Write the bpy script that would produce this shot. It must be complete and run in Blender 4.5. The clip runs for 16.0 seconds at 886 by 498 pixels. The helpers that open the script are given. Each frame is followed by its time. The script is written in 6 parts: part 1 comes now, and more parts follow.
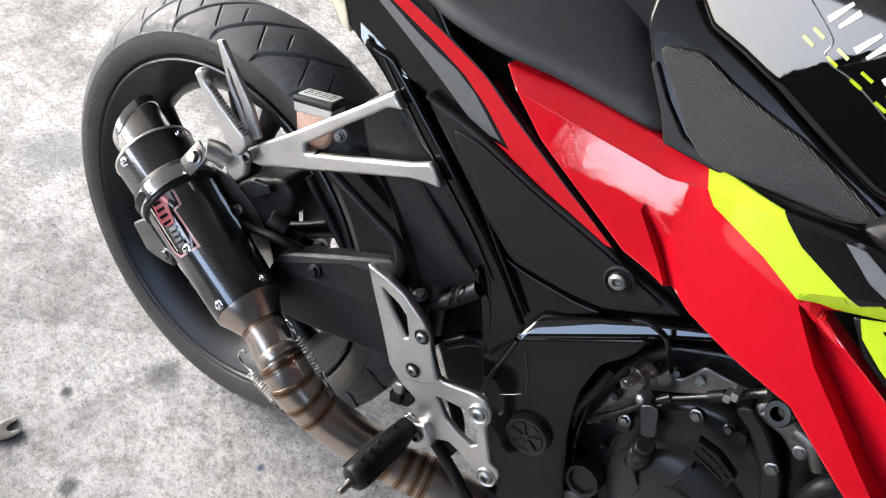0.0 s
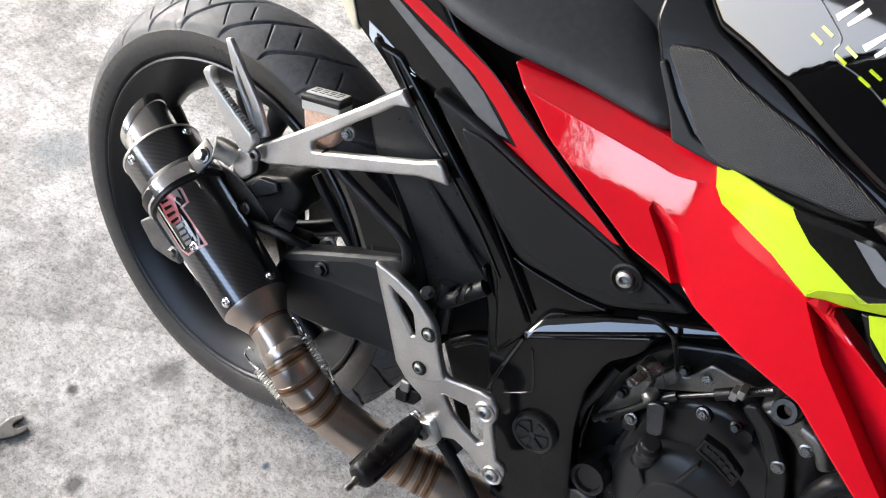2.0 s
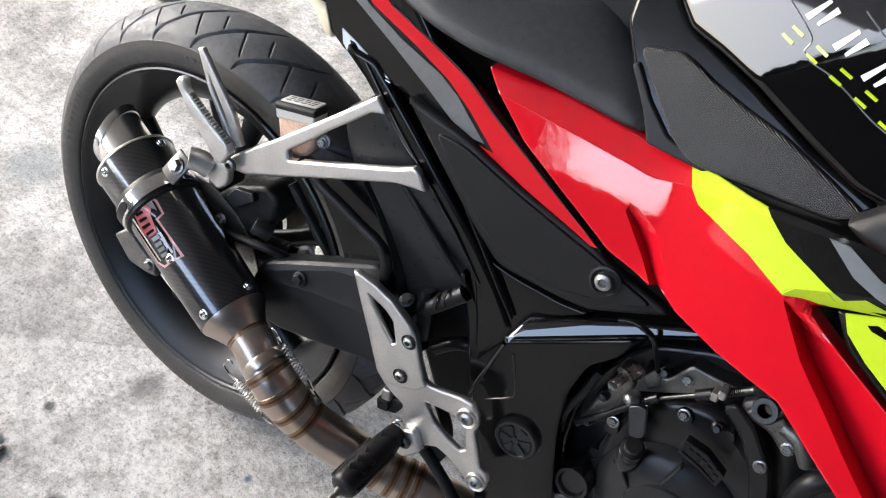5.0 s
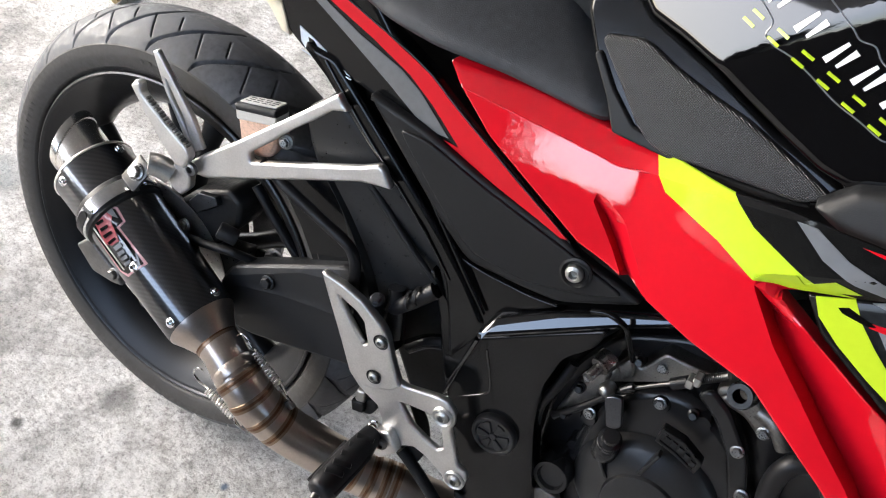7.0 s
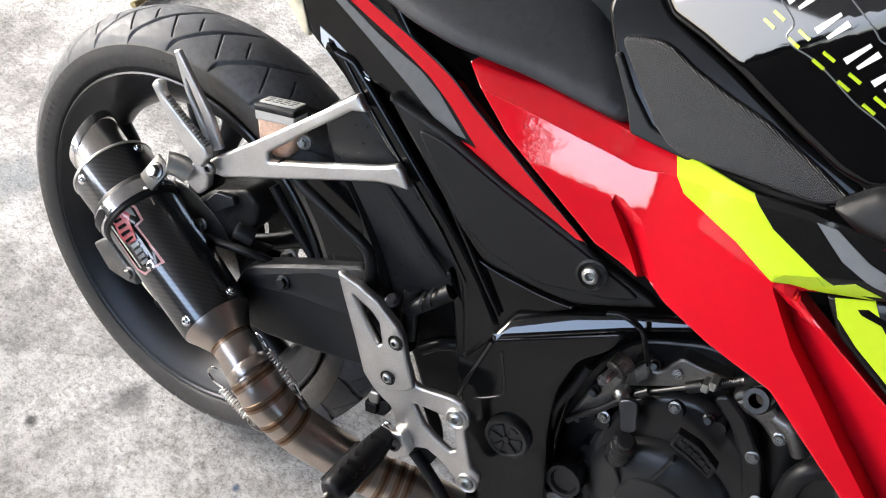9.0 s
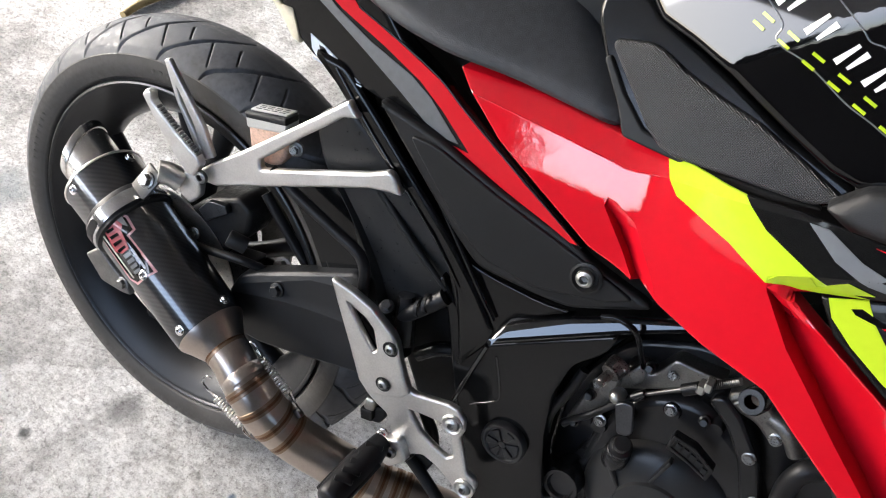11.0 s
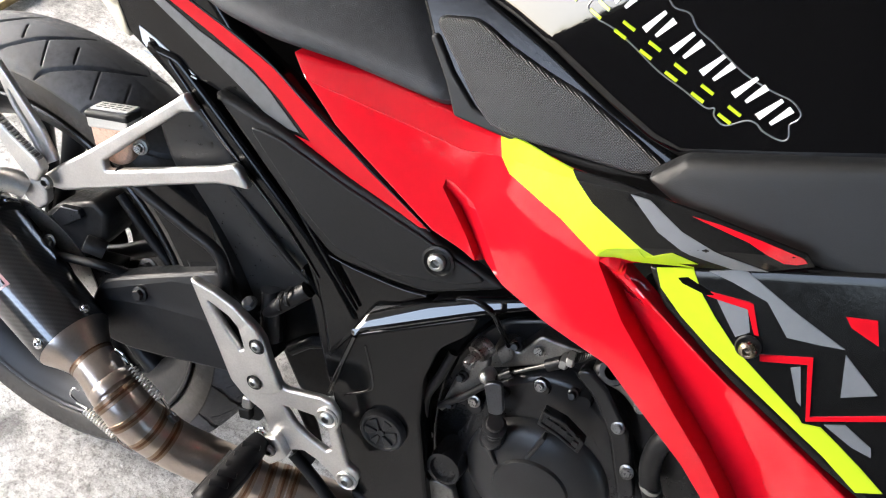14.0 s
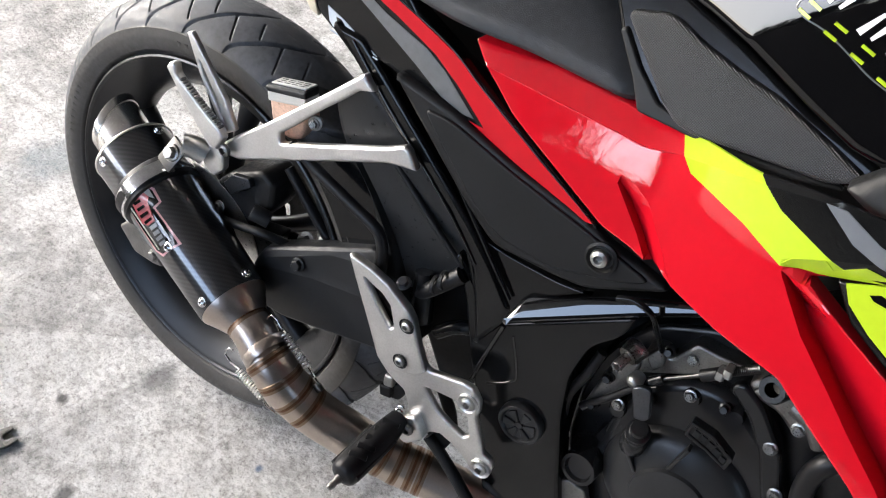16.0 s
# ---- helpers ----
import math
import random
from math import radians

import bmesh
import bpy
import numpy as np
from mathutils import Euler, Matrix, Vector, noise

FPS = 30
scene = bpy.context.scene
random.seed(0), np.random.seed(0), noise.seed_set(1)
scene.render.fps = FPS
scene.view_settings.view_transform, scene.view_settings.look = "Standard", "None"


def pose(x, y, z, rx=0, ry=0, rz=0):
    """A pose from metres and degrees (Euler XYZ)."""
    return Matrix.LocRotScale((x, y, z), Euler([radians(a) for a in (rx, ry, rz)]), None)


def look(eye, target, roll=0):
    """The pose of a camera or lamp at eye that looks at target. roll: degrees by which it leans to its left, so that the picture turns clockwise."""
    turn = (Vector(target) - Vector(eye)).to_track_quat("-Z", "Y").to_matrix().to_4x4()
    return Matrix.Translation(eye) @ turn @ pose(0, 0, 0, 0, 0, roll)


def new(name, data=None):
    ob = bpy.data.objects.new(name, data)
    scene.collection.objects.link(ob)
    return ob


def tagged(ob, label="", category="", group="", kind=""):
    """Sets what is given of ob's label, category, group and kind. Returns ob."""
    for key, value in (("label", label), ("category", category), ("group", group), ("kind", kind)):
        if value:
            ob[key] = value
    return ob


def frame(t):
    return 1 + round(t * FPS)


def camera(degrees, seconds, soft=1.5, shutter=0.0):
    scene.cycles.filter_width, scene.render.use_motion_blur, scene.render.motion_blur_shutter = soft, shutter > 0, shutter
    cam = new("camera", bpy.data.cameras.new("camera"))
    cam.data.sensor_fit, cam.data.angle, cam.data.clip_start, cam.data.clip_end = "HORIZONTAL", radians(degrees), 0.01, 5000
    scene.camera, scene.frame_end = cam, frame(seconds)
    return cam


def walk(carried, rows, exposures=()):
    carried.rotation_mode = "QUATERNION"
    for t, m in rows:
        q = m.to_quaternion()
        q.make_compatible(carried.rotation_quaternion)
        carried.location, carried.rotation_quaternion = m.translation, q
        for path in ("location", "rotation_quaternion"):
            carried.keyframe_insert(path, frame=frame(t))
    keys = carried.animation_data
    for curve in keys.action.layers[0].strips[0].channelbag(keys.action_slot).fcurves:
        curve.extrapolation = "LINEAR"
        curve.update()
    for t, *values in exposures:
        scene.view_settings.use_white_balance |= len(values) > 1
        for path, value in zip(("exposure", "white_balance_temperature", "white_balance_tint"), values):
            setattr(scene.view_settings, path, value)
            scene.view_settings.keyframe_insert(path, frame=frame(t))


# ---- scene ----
from mathutils.geometry import delaunay_2d_cdt

cam = camera(56.07, 16.0, soft=1.15)
PATH = [
    (0.0, 0.6494, -0.5350, 1.1650, 42.187, -7.482, 35.080),
    (0.5, 0.6482, -0.5345, 1.1653, 42.559, -7.496, 35.087),
    (1.0, 0.6499, -0.5439, 1.1669, 42.423, -7.690, 35.236),
    (1.5, 0.6501, -0.5481, 1.1662, 42.240, -7.889, 35.357),
    (2.0, 0.6477, -0.5430, 1.1629, 42.344, -7.544, 35.274),
    (2.5, 0.6448, -0.5415, 1.1620, 42.588, -7.685, 35.259),
    (3.0, 0.6461, -0.5424, 1.1617, 42.704, -8.116, 35.096),
    (3.5, 0.6448, -0.5463, 1.1626, 42.820, -8.198, 34.938),
    (4.0, 0.6466, -0.5468, 1.1643, 43.060, -8.057, 34.705),
    (6.5, 0.6507, -0.5243, 1.1522, 42.908, -7.304, 31.119),
    (7.0, 0.6498, -0.5280, 1.1540, 43.093, -7.444, 30.635),
    (7.5, 0.6524, -0.5307, 1.1540, 43.252, -7.373, 30.833),
    (8.0, 0.6521, -0.5333, 1.1506, 43.350, -7.330, 31.366),
    (10.5, 0.6468, -0.5411, 1.1470, 44.167, -7.555, 31.696),
    (11.0, 0.6496, -0.5379, 1.1467, 44.231, -7.219, 30.775),
    (11.5, 0.6542, -0.5362, 1.1454, 44.291, -6.783, 30.349),
    (12.0, 0.6569, -0.5354, 1.1427, 44.149, -6.269, 29.966),
    (12.5, 0.6624, -0.5247, 1.1383, 43.868, -5.321, 28.537),
    (13.0, 0.6813, -0.5078, 1.1408, 43.334, -4.670, 25.756),
    (13.5, 0.7000, -0.4902, 1.1392, 43.311, -5.794, 23.182),
    (14.0, 0.7155, -0.4804, 1.1515, 43.342, -7.274, 25.062),
    (14.5, 0.7149, -0.4779, 1.1517, 43.722, -7.042, 27.289),
    (15.0, 0.6981, -0.4968, 1.1511, 43.252, -6.332, 29.847),
    (15.5, 0.6879, -0.5078, 1.1398, 42.523, -5.862, 32.941),
    (16.0, 0.6832, -0.5091, 1.1402, 42.477, -5.035, 34.316),
]
walk(cam, [(t, pose(*p)) for t, *p in PATH], [(0.0, 3.45, 6500, 10), (4.2, 3.45, 6500, 10), (7.0, 3.48, 6550, 10), (12.5, 3.47, 6550, 10), (14.3, 3.9, 6700, 10), (15.0, 3.9, 6700, 10), (16.0, 3.46, 6500, 10)])

# ---- light ----
world = bpy.data.worlds.new("sky")
scene.world = world
world.use_nodes = True
wn = world.node_tree.nodes
sky = wn.new("ShaderNodeTexSky")
sky.sky_type, sky.sun_disc = "NISHITA", False
sky.sun_elevation, sky.sun_rotation = radians(40), radians(-98)
sky.air_density, sky.dust_density, sky.ozone_density = 1.0, 4.0, 1.0
wn["Background"].inputs["Strength"].default_value = 0.15
world.node_tree.links.new(sky.outputs["Color"], wn["Background"].inputs["Color"])
sun_data = bpy.data.lights.new("sun", "SUN")
sun_data.energy, sun_data.angle, sun_data.color = 0.72, radians(60), (1.0, 0.99, 0.985)
sun = new("sun", sun_data)
sun.matrix_world = look((-4, -0.6, 2.0), (0, 0, 0))


# ---- materials ----
def material(name, color, rough=0.5, metal=0.0, coat=0.0, vary=0.0, scale=20.0, bump=0.0, bump_scale=200.0, dirt=None, aniso=0.0, spec=0.5, specks=0.0):
    """A principled material with two scales of variation in colour and gloss, and a fine relief."""
    m = bpy.data.materials.new(name)
    m.use_nodes = True
    nt = m.node_tree
    b = nt.nodes["Principled BSDF"]
    b.inputs["Base Color"].default_value = (*color, 1)
    b.inputs["Roughness"].default_value = rough
    b.inputs["Metallic"].default_value = metal
    b.inputs["Coat Weight"].default_value = coat
    b.inputs["Coat Roughness"].default_value, b.inputs["Coat IOR"].default_value = 0.03, 1.75
    b.inputs["Specular IOR Level"].default_value = spec
    b.inputs["Anisotropic"].default_value = aniso
    co = nt.nodes.new("ShaderNodeTexCoord")
    if vary:
        big, fine = nt.nodes.new("ShaderNodeTexNoise"), nt.nodes.new("ShaderNodeTexNoise")
        big.inputs["Scale"].default_value, fine.inputs["Scale"].default_value = scale, scale * 14
        big.inputs["Detail"].default_value = fine.inputs["Detail"].default_value = 5
        add = nt.nodes.new("ShaderNodeMath")
        add.operation = "ADD"
        ramp = nt.nodes.new("ShaderNodeValToRGB")
        ramp.color_ramp.elements[0].position, ramp.color_ramp.elements[1].position = 0.7, 1.3
        lo = dirt or [c * (1 - vary) for c in color]
        ramp.color_ramp.elements[0].position = 0.35
        ramp.color_ramp.elements[1].position = 0.65
        ramp.color_ramp.elements[0].color = (*lo, 1)
        ramp.color_ramp.elements[1].color = (*[min(1, c * (1 + vary)) for c in color], 1)
        half = nt.nodes.new("ShaderNodeMath")
        half.operation = "MULTIPLY"
        half.inputs[1].default_value = 0.5
        for n in (big, fine):
            nt.links.new(co.outputs["Object"], n.inputs["Vector"])
        nt.links.new(big.outputs["Fac"], add.inputs[0])
        nt.links.new(fine.outputs["Fac"], add.inputs[1])
        nt.links.new(add.outputs[0], half.inputs[0])
        nt.links.new(half.outputs[0], ramp.inputs["Fac"])
        nt.links.new(ramp.outputs["Color"], b.inputs["Base Color"])
        mr = nt.nodes.new("ShaderNodeMapRange")
        mr.inputs["From Min"].default_value, mr.inputs["From Max"].default_value = 0.3, 0.7
        mr.inputs["To Min"].default_value, mr.inputs["To Max"].default_value = max(0.02, rough * (1 - vary)), min(1, rough * (1 + vary))
        nt.links.new(fine.outputs["Fac"], mr.inputs["Value"])
        nt.links.new(mr.outputs["Result"], b.inputs["Roughness"])
    if specks:
        dust, size = nt.nodes.new("ShaderNodeTexVoronoi"), nt.nodes.new("ShaderNodeMapRange")
        dust.inputs["Scale"].default_value = 55
        nt.links.new(co.outputs["Object"], dust.inputs["Vector"])
        size.inputs["From Min"].default_value, size.inputs["From Max"].default_value = 0.05, 0.085
        size.inputs["To Min"].default_value, size.inputs["To Max"].default_value = 1.0, 0.0
        nt.links.new(dust.outputs["Distance"], size.inputs["Value"])
        keep, rgb = nt.nodes.new("ShaderNodeMath"), nt.nodes.new("ShaderNodeSeparateColor")
        keep.operation, keep.inputs[1].default_value = "LESS_THAN", specks
        nt.links.new(dust.outputs["Color"], rgb.inputs[0])
        nt.links.new(rgb.outputs[0], keep.inputs[0])
        both, spot = nt.nodes.new("ShaderNodeMath"), nt.nodes.new("ShaderNodeMix")
        both.operation, spot.data_type = "MULTIPLY", "RGBA"
        nt.links.new(size.outputs[0], both.inputs[0])
        nt.links.new(keep.outputs[0], both.inputs[1])
        nt.links.new(both.outputs[0], spot.inputs["Factor"])
        nt.links.new(b.inputs["Base Color"].links[0].from_socket, spot.inputs[6])
        spot.inputs[7].default_value = (0.2, 0.2, 0.2, 1)
        nt.links.new(spot.outputs[2], b.inputs["Base Color"])
    if bump:
        n = nt.nodes.new("ShaderNodeTexNoise")
        n.inputs["Scale"].default_value, n.inputs["Detail"].default_value = bump_scale, 4
        bp = nt.nodes.new("ShaderNodeBump")
        bp.inputs["Strength"].default_value, bp.inputs["Distance"].default_value = bump, 0.002
        nt.links.new(co.outputs["Object"], n.inputs["Vector"])
        nt.links.new(n.outputs["Fac"], bp.inputs["Height"])
        nt.links.new(bp.outputs["Normal"], b.inputs["Normal"])
        if coat:
            nt.links.new(bp.outputs["Normal"], b.inputs["Coat Normal"])
    return m


RED = material("red_paint", (0.5, 0.005, 0.014), 0.35, 0, 1.0, 0.04, 8, 0.05, 110, spec=0.0)
RED_DECAL = material("red_vinyl", (0.53, 0.006, 0.015), 0.4, 0, 0.12, 0.04, 8, spec=0.15)
SILVER_DECAL = material("silver_grey_vinyl", (0.2, 0.21, 0.225), 0.34, 0.75, 0, 0.1, 10)
LIME = material("lime_decal", (0.42, 0.57, 0.025), 0.35, 0, 0.6, 0.04, 10, spec=0.0)
GREY_DECAL = material("grey_decal", (0.125, 0.137, 0.157), 0.3, 0, 0.8, 0.06, 10)
PALE_DECAL = material("pale_decal", (0.55, 0.62, 0.72), 0.25, 0, 0.8, 0.06, 20)
WHITE = material("white_print", (0.82, 0.82, 0.82), 0.4, 0, 0.5, 0.05, 30)
LACQUER = material("frame_lacquer", (0.0035, 0.0036, 0.0042), 0.3, 0, 1.0, 0.2, 12, spec=0.0)
GLOSS = material("gloss_black_paint", (0.0022, 0.0022, 0.0027), 0.3, 0, 0.62, 0.2, 12, spec=0.0)
FRAME = material("frame_black", (0.0048, 0.005, 0.0054), 0.14, 0, 0, 0.2, 12, 0.02, 300, spec=0.3)
BLACK = material("black_plastic", (0.007, 0.0072, 0.008), 0.36, 0, 0, 0.3, 18, 0.05, 900, spec=0.28)
MATTE = material("matte_black", (0.0075, 0.0079, 0.0088), 0.48, 0, 0, 0.35, 14, 0.04, 700, spec=0.3)
DUSTY = material("dust_flecked_plastic", (0.0135, 0.0145, 0.016), 0.4, 0, 0, 0.35, 14, 0.04, 700, spec=0.35, specks=0.14)
SWING = material("swingarm_black", (0.011, 0.012, 0.0138), 0.4, 0, 0, 0.25, 14, 0.04, 700, spec=0.32)
DARKGREY = material("dark_grey_plastic", (0.008, 0.0086, 0.0098), 0.5, 0, 0, 0.2, 14, 0.08, 900, spec=0.3)
RUBBER = material("tyre_rubber", (0.075, 0.078, 0.085), 0.58, 0, 0, 0.45, 11, 0.12, 900, spec=0.35)
SIDEWALL = material("sidewall_rubber", (0.04, 0.038, 0.0355), 0.6, 0, 0, 0.35, 12, 0.12, 900)
HOSE = material("hose_rubber", (0.008, 0.008, 0.009), 0.4, 0, 0, 0.3, 30, 0.06, 600, spec=0.28)
ALU = material("satin_aluminium", (0.6, 0.59, 0.575), 0.42, 1.0, 0, 0.12, 30, 0.12, 900)
STEEL = material("polished_steel", (0.78, 0.76, 0.73), 0.32, 1.0, 0, 0.15, 25, 0.06, 500)
TAIL_STEEL = material("mirror_steel", (0.76, 0.745, 0.715), 0.24, 1.0, 0, 0.12, 25, 0.03, 400)
TINT = material("heat_tinted_steel", (0.5, 0.43, 0.375), 0.31, 1.0, 0, 0.07, 22)
TINT_BAND = material("bronze_heat_tint", (0.29, 0.205, 0.145), 0.37, 1.0, 0, 0.06, 30, 0.02, 500)
BRONZE = material("bronzed_steel", (0.3, 0.25, 0.19), 0.25, 1.0, 0, 0.2, 60, 0.1, 800)
LIP_HIGHLIGHT = material("rim_lip_highlight", (0.06, 0.061, 0.064), 0.38, 1.0, 0, 0.2, 30)
LEVER = material("blued_steel", (0.09, 0.095, 0.105), 0.34, 1.0, 0, 0.2, 40, 0.05, 600)
BOLT = material("dull_zinc", (0.27, 0.265, 0.255), 0.3, 1.0, 0, 0.2, 60, 0.1, 800)
NUT = material("bright_nut", (0.42, 0.42, 0.4), 0.4, 1.0, 0, 0.15, 60, 0.1, 800)
ZINC = material("zinc_plate", (0.11, 0.106, 0.1), 0.36, 1.0, 0, 0.2, 60, 0.1, 800)
WELD = material("bronze_weld", (0.17, 0.09, 0.05), 0.38, 1.0, 0, 0.3, 90, 0.2, 900)
CHROME = material("chrome", (0.75, 0.75, 0.75), 0.12, 1.0, 0, 0.1, 40)
CAST = material("cast_alloy", (0.2, 0.197, 0.19), 0.42, 1.0, 0, 0.35, 40, 0.2, 500)
ENGINE = material("engine_black", (0.0125, 0.0128, 0.0137), 0.24, 0.0, 0, 0.08, 25, 0.012, 700, spec=0.34)
SATIN = material("satin_black_cover", (0.017, 0.0175, 0.0185), 0.34, 0, 0, 0.15, 25, 0.05, 900, spec=0.36)
RIM = material("rim_black", (0.0062, 0.0068, 0.008), 0.36, 0.0, 0, 0.12, 16, 0.03, 500, spec=0.35)
SEAT = material("seat_vinyl", (0.031, 0.033, 0.037), 0.38, 0, 0, 0.25, 10, 0.35, 1400)
FLUID = material("brake_fluid_plastic", (0.62, 0.42, 0.32), 0.35, 0, 0, 0.25, 30, 0.05, 300)
CLEAR = material("milky_plastic", (0.48, 0.48, 0.46), 0.3, 0, 0, 0.08, 30)
LENS = material("cream_lens", (0.74, 0.66, 0.5), 0.25, 0, 0, 0.08, 30)
LABELRED = material("red_print", (0.27, 0.014, 0.026), 0.35, 0, 0.5, 0.1, 40)


def frame_of(origin, axis, up=(0, 0, 1)):
    a = Vector(axis).normalized()
    u = Vector(up)
    u = (u - a * u.dot(a))
    u = u.normalized() if u.length > 1e-4 else a.orthogonal().normalized()
    w = a.cross(u)
    return Matrix(((u.x, w.x, a.x, origin[0]), (u.y, w.y, a.y, origin[1]), (u.z, w.z, a.z, origin[2]), (0, 0, 0, 1)))


# the silencer's axis, front and rear ends and radii
MF, MT = Vector((0.1786, -0.1678, 0.3473)), Vector((-0.0451, -0.1183, 0.4267))
AX = (MT - MF).normalized()
LEN = (MT - MF).length
R0, R1 = 0.0435, 0.0515
SM = frame_of(MF, AX)


def carbon():
    m = material("carbon_weave", (0.012, 0.012, 0.014), 0.3, 0, 1.0)
    nt = m.node_tree
    b = nt.nodes["Principled BSDF"]
    co = nt.nodes.new("ShaderNodeTexCoord")

    def calc(op, x, y=0.0):
        n = nt.nodes.new("ShaderNodeMath")
        n.operation = op
        for k, v in ((0, x), (1, y)):
            if isinstance(v, float):
                n.inputs[k].default_value = v
            else:
                nt.links.new(v, n.inputs[k])
        return n.outputs[0]

    def along(v):
        sub, dot = nt.nodes.new("ShaderNodeVectorMath"), nt.nodes.new("ShaderNodeVectorMath")
        sub.operation, dot.operation = "SUBTRACT", "DOT_PRODUCT"
        sub.inputs[1].default_value, dot.inputs[1].default_value = tuple(MF), tuple(v)
        nt.links.new(co.outputs["Object"], sub.inputs[0])
        nt.links.new(sub.outputs["Vector"], dot.inputs[0])
        return dot.outputs["Value"]

    m3 = SM.to_3x3()
    turn = calc("MULTIPLY", calc("ARCTAN2", along(m3.col[1]), along(m3.col[0])), 0.047 * 520)
    run = calc("MULTIPLY", along(m3.col[2]), 520.0)
    twill = calc("WRAP", calc("ADD", calc("FLOOR", turn), calc("FLOOR", run)), 4.0)
    nt.nodes[-1].inputs[2].default_value = 0.0
    twill = calc("LESS_THAN", twill, 1.5)
    r = nt.nodes.new("ShaderNodeValToRGB")
    r.color_ramp.elements[0].color, r.color_ramp.elements[1].color = (0.003, 0.003, 0.0036, 1), (0.014, 0.014, 0.016, 1)
    nt.links.new(twill, r.inputs["Fac"])
    nt.links.new(r.outputs["Color"], b.inputs["Base Color"])
    return m


def grip_rubber():
    """Rows of fine studs in the panel's own plane."""
    m = material("studded_grip", (0.05, 0.051, 0.053), 0.33)
    nt = m.node_tree
    b = nt.nodes["Principled BSDF"]
    co, sep = nt.nodes.new("ShaderNodeTexCoord"), nt.nodes.new("ShaderNodeSeparateXYZ")
    nt.links.new(co.outputs["Object"], sep.inputs[0])

    def math_node(op, a, b_=None, value=0.0):
        n = nt.nodes.new("ShaderNodeMath")
        n.operation = op
        nt.links.new(a, n.inputs[0])
        if b_ is not None:
            nt.links.new(b_, n.inputs[1])
        else:
            n.inputs[1].default_value = value
        return n.outputs[0]

    u = math_node("ADD", math_node("MULTIPLY", sep.outputs[0], None, 2800), math_node("MULTIPLY", sep.outputs[2], None, 1200))
    v = math_node("SUBTRACT", math_node("MULTIPLY", sep.outputs[2], None, 2800), math_node("MULTIPLY", sep.outputs[0], None, 1200))
    h = math_node("MULTIPLY", math_node("SINE", u), math_node("SINE", v))
    mr = nt.nodes.new("ShaderNodeMapRange")
    mr.inputs["From Min"].default_value, mr.inputs["From Max"].default_value = -0.6, 0.6
    nt.links.new(h, mr.inputs["Value"])
    # Stud shading is put into the colour: dark hollows, paler tops.
    r = nt.nodes.new("ShaderNodeValToRGB")
    r.color_ramp.elements[0].color, r.color_ramp.elements[1].color = (0.008, 0.008, 0.009, 1), (0.05, 0.05, 0.053, 1)
    nt.links.new(mr.outputs["Result"], r.inputs["Fac"])
    nt.links.new(r.outputs["Color"], b.inputs["Base Color"])
    bp = nt.nodes.new("ShaderNodeBump")
    bp.inputs["Strength"].default_value, bp.inputs["Distance"].default_value = 0.9, 0.0008
    nt.links.new(mr.outputs["Result"], bp.inputs["Height"])
    nt.links.new(bp.outputs["Normal"], b.inputs["Normal"])
    return m


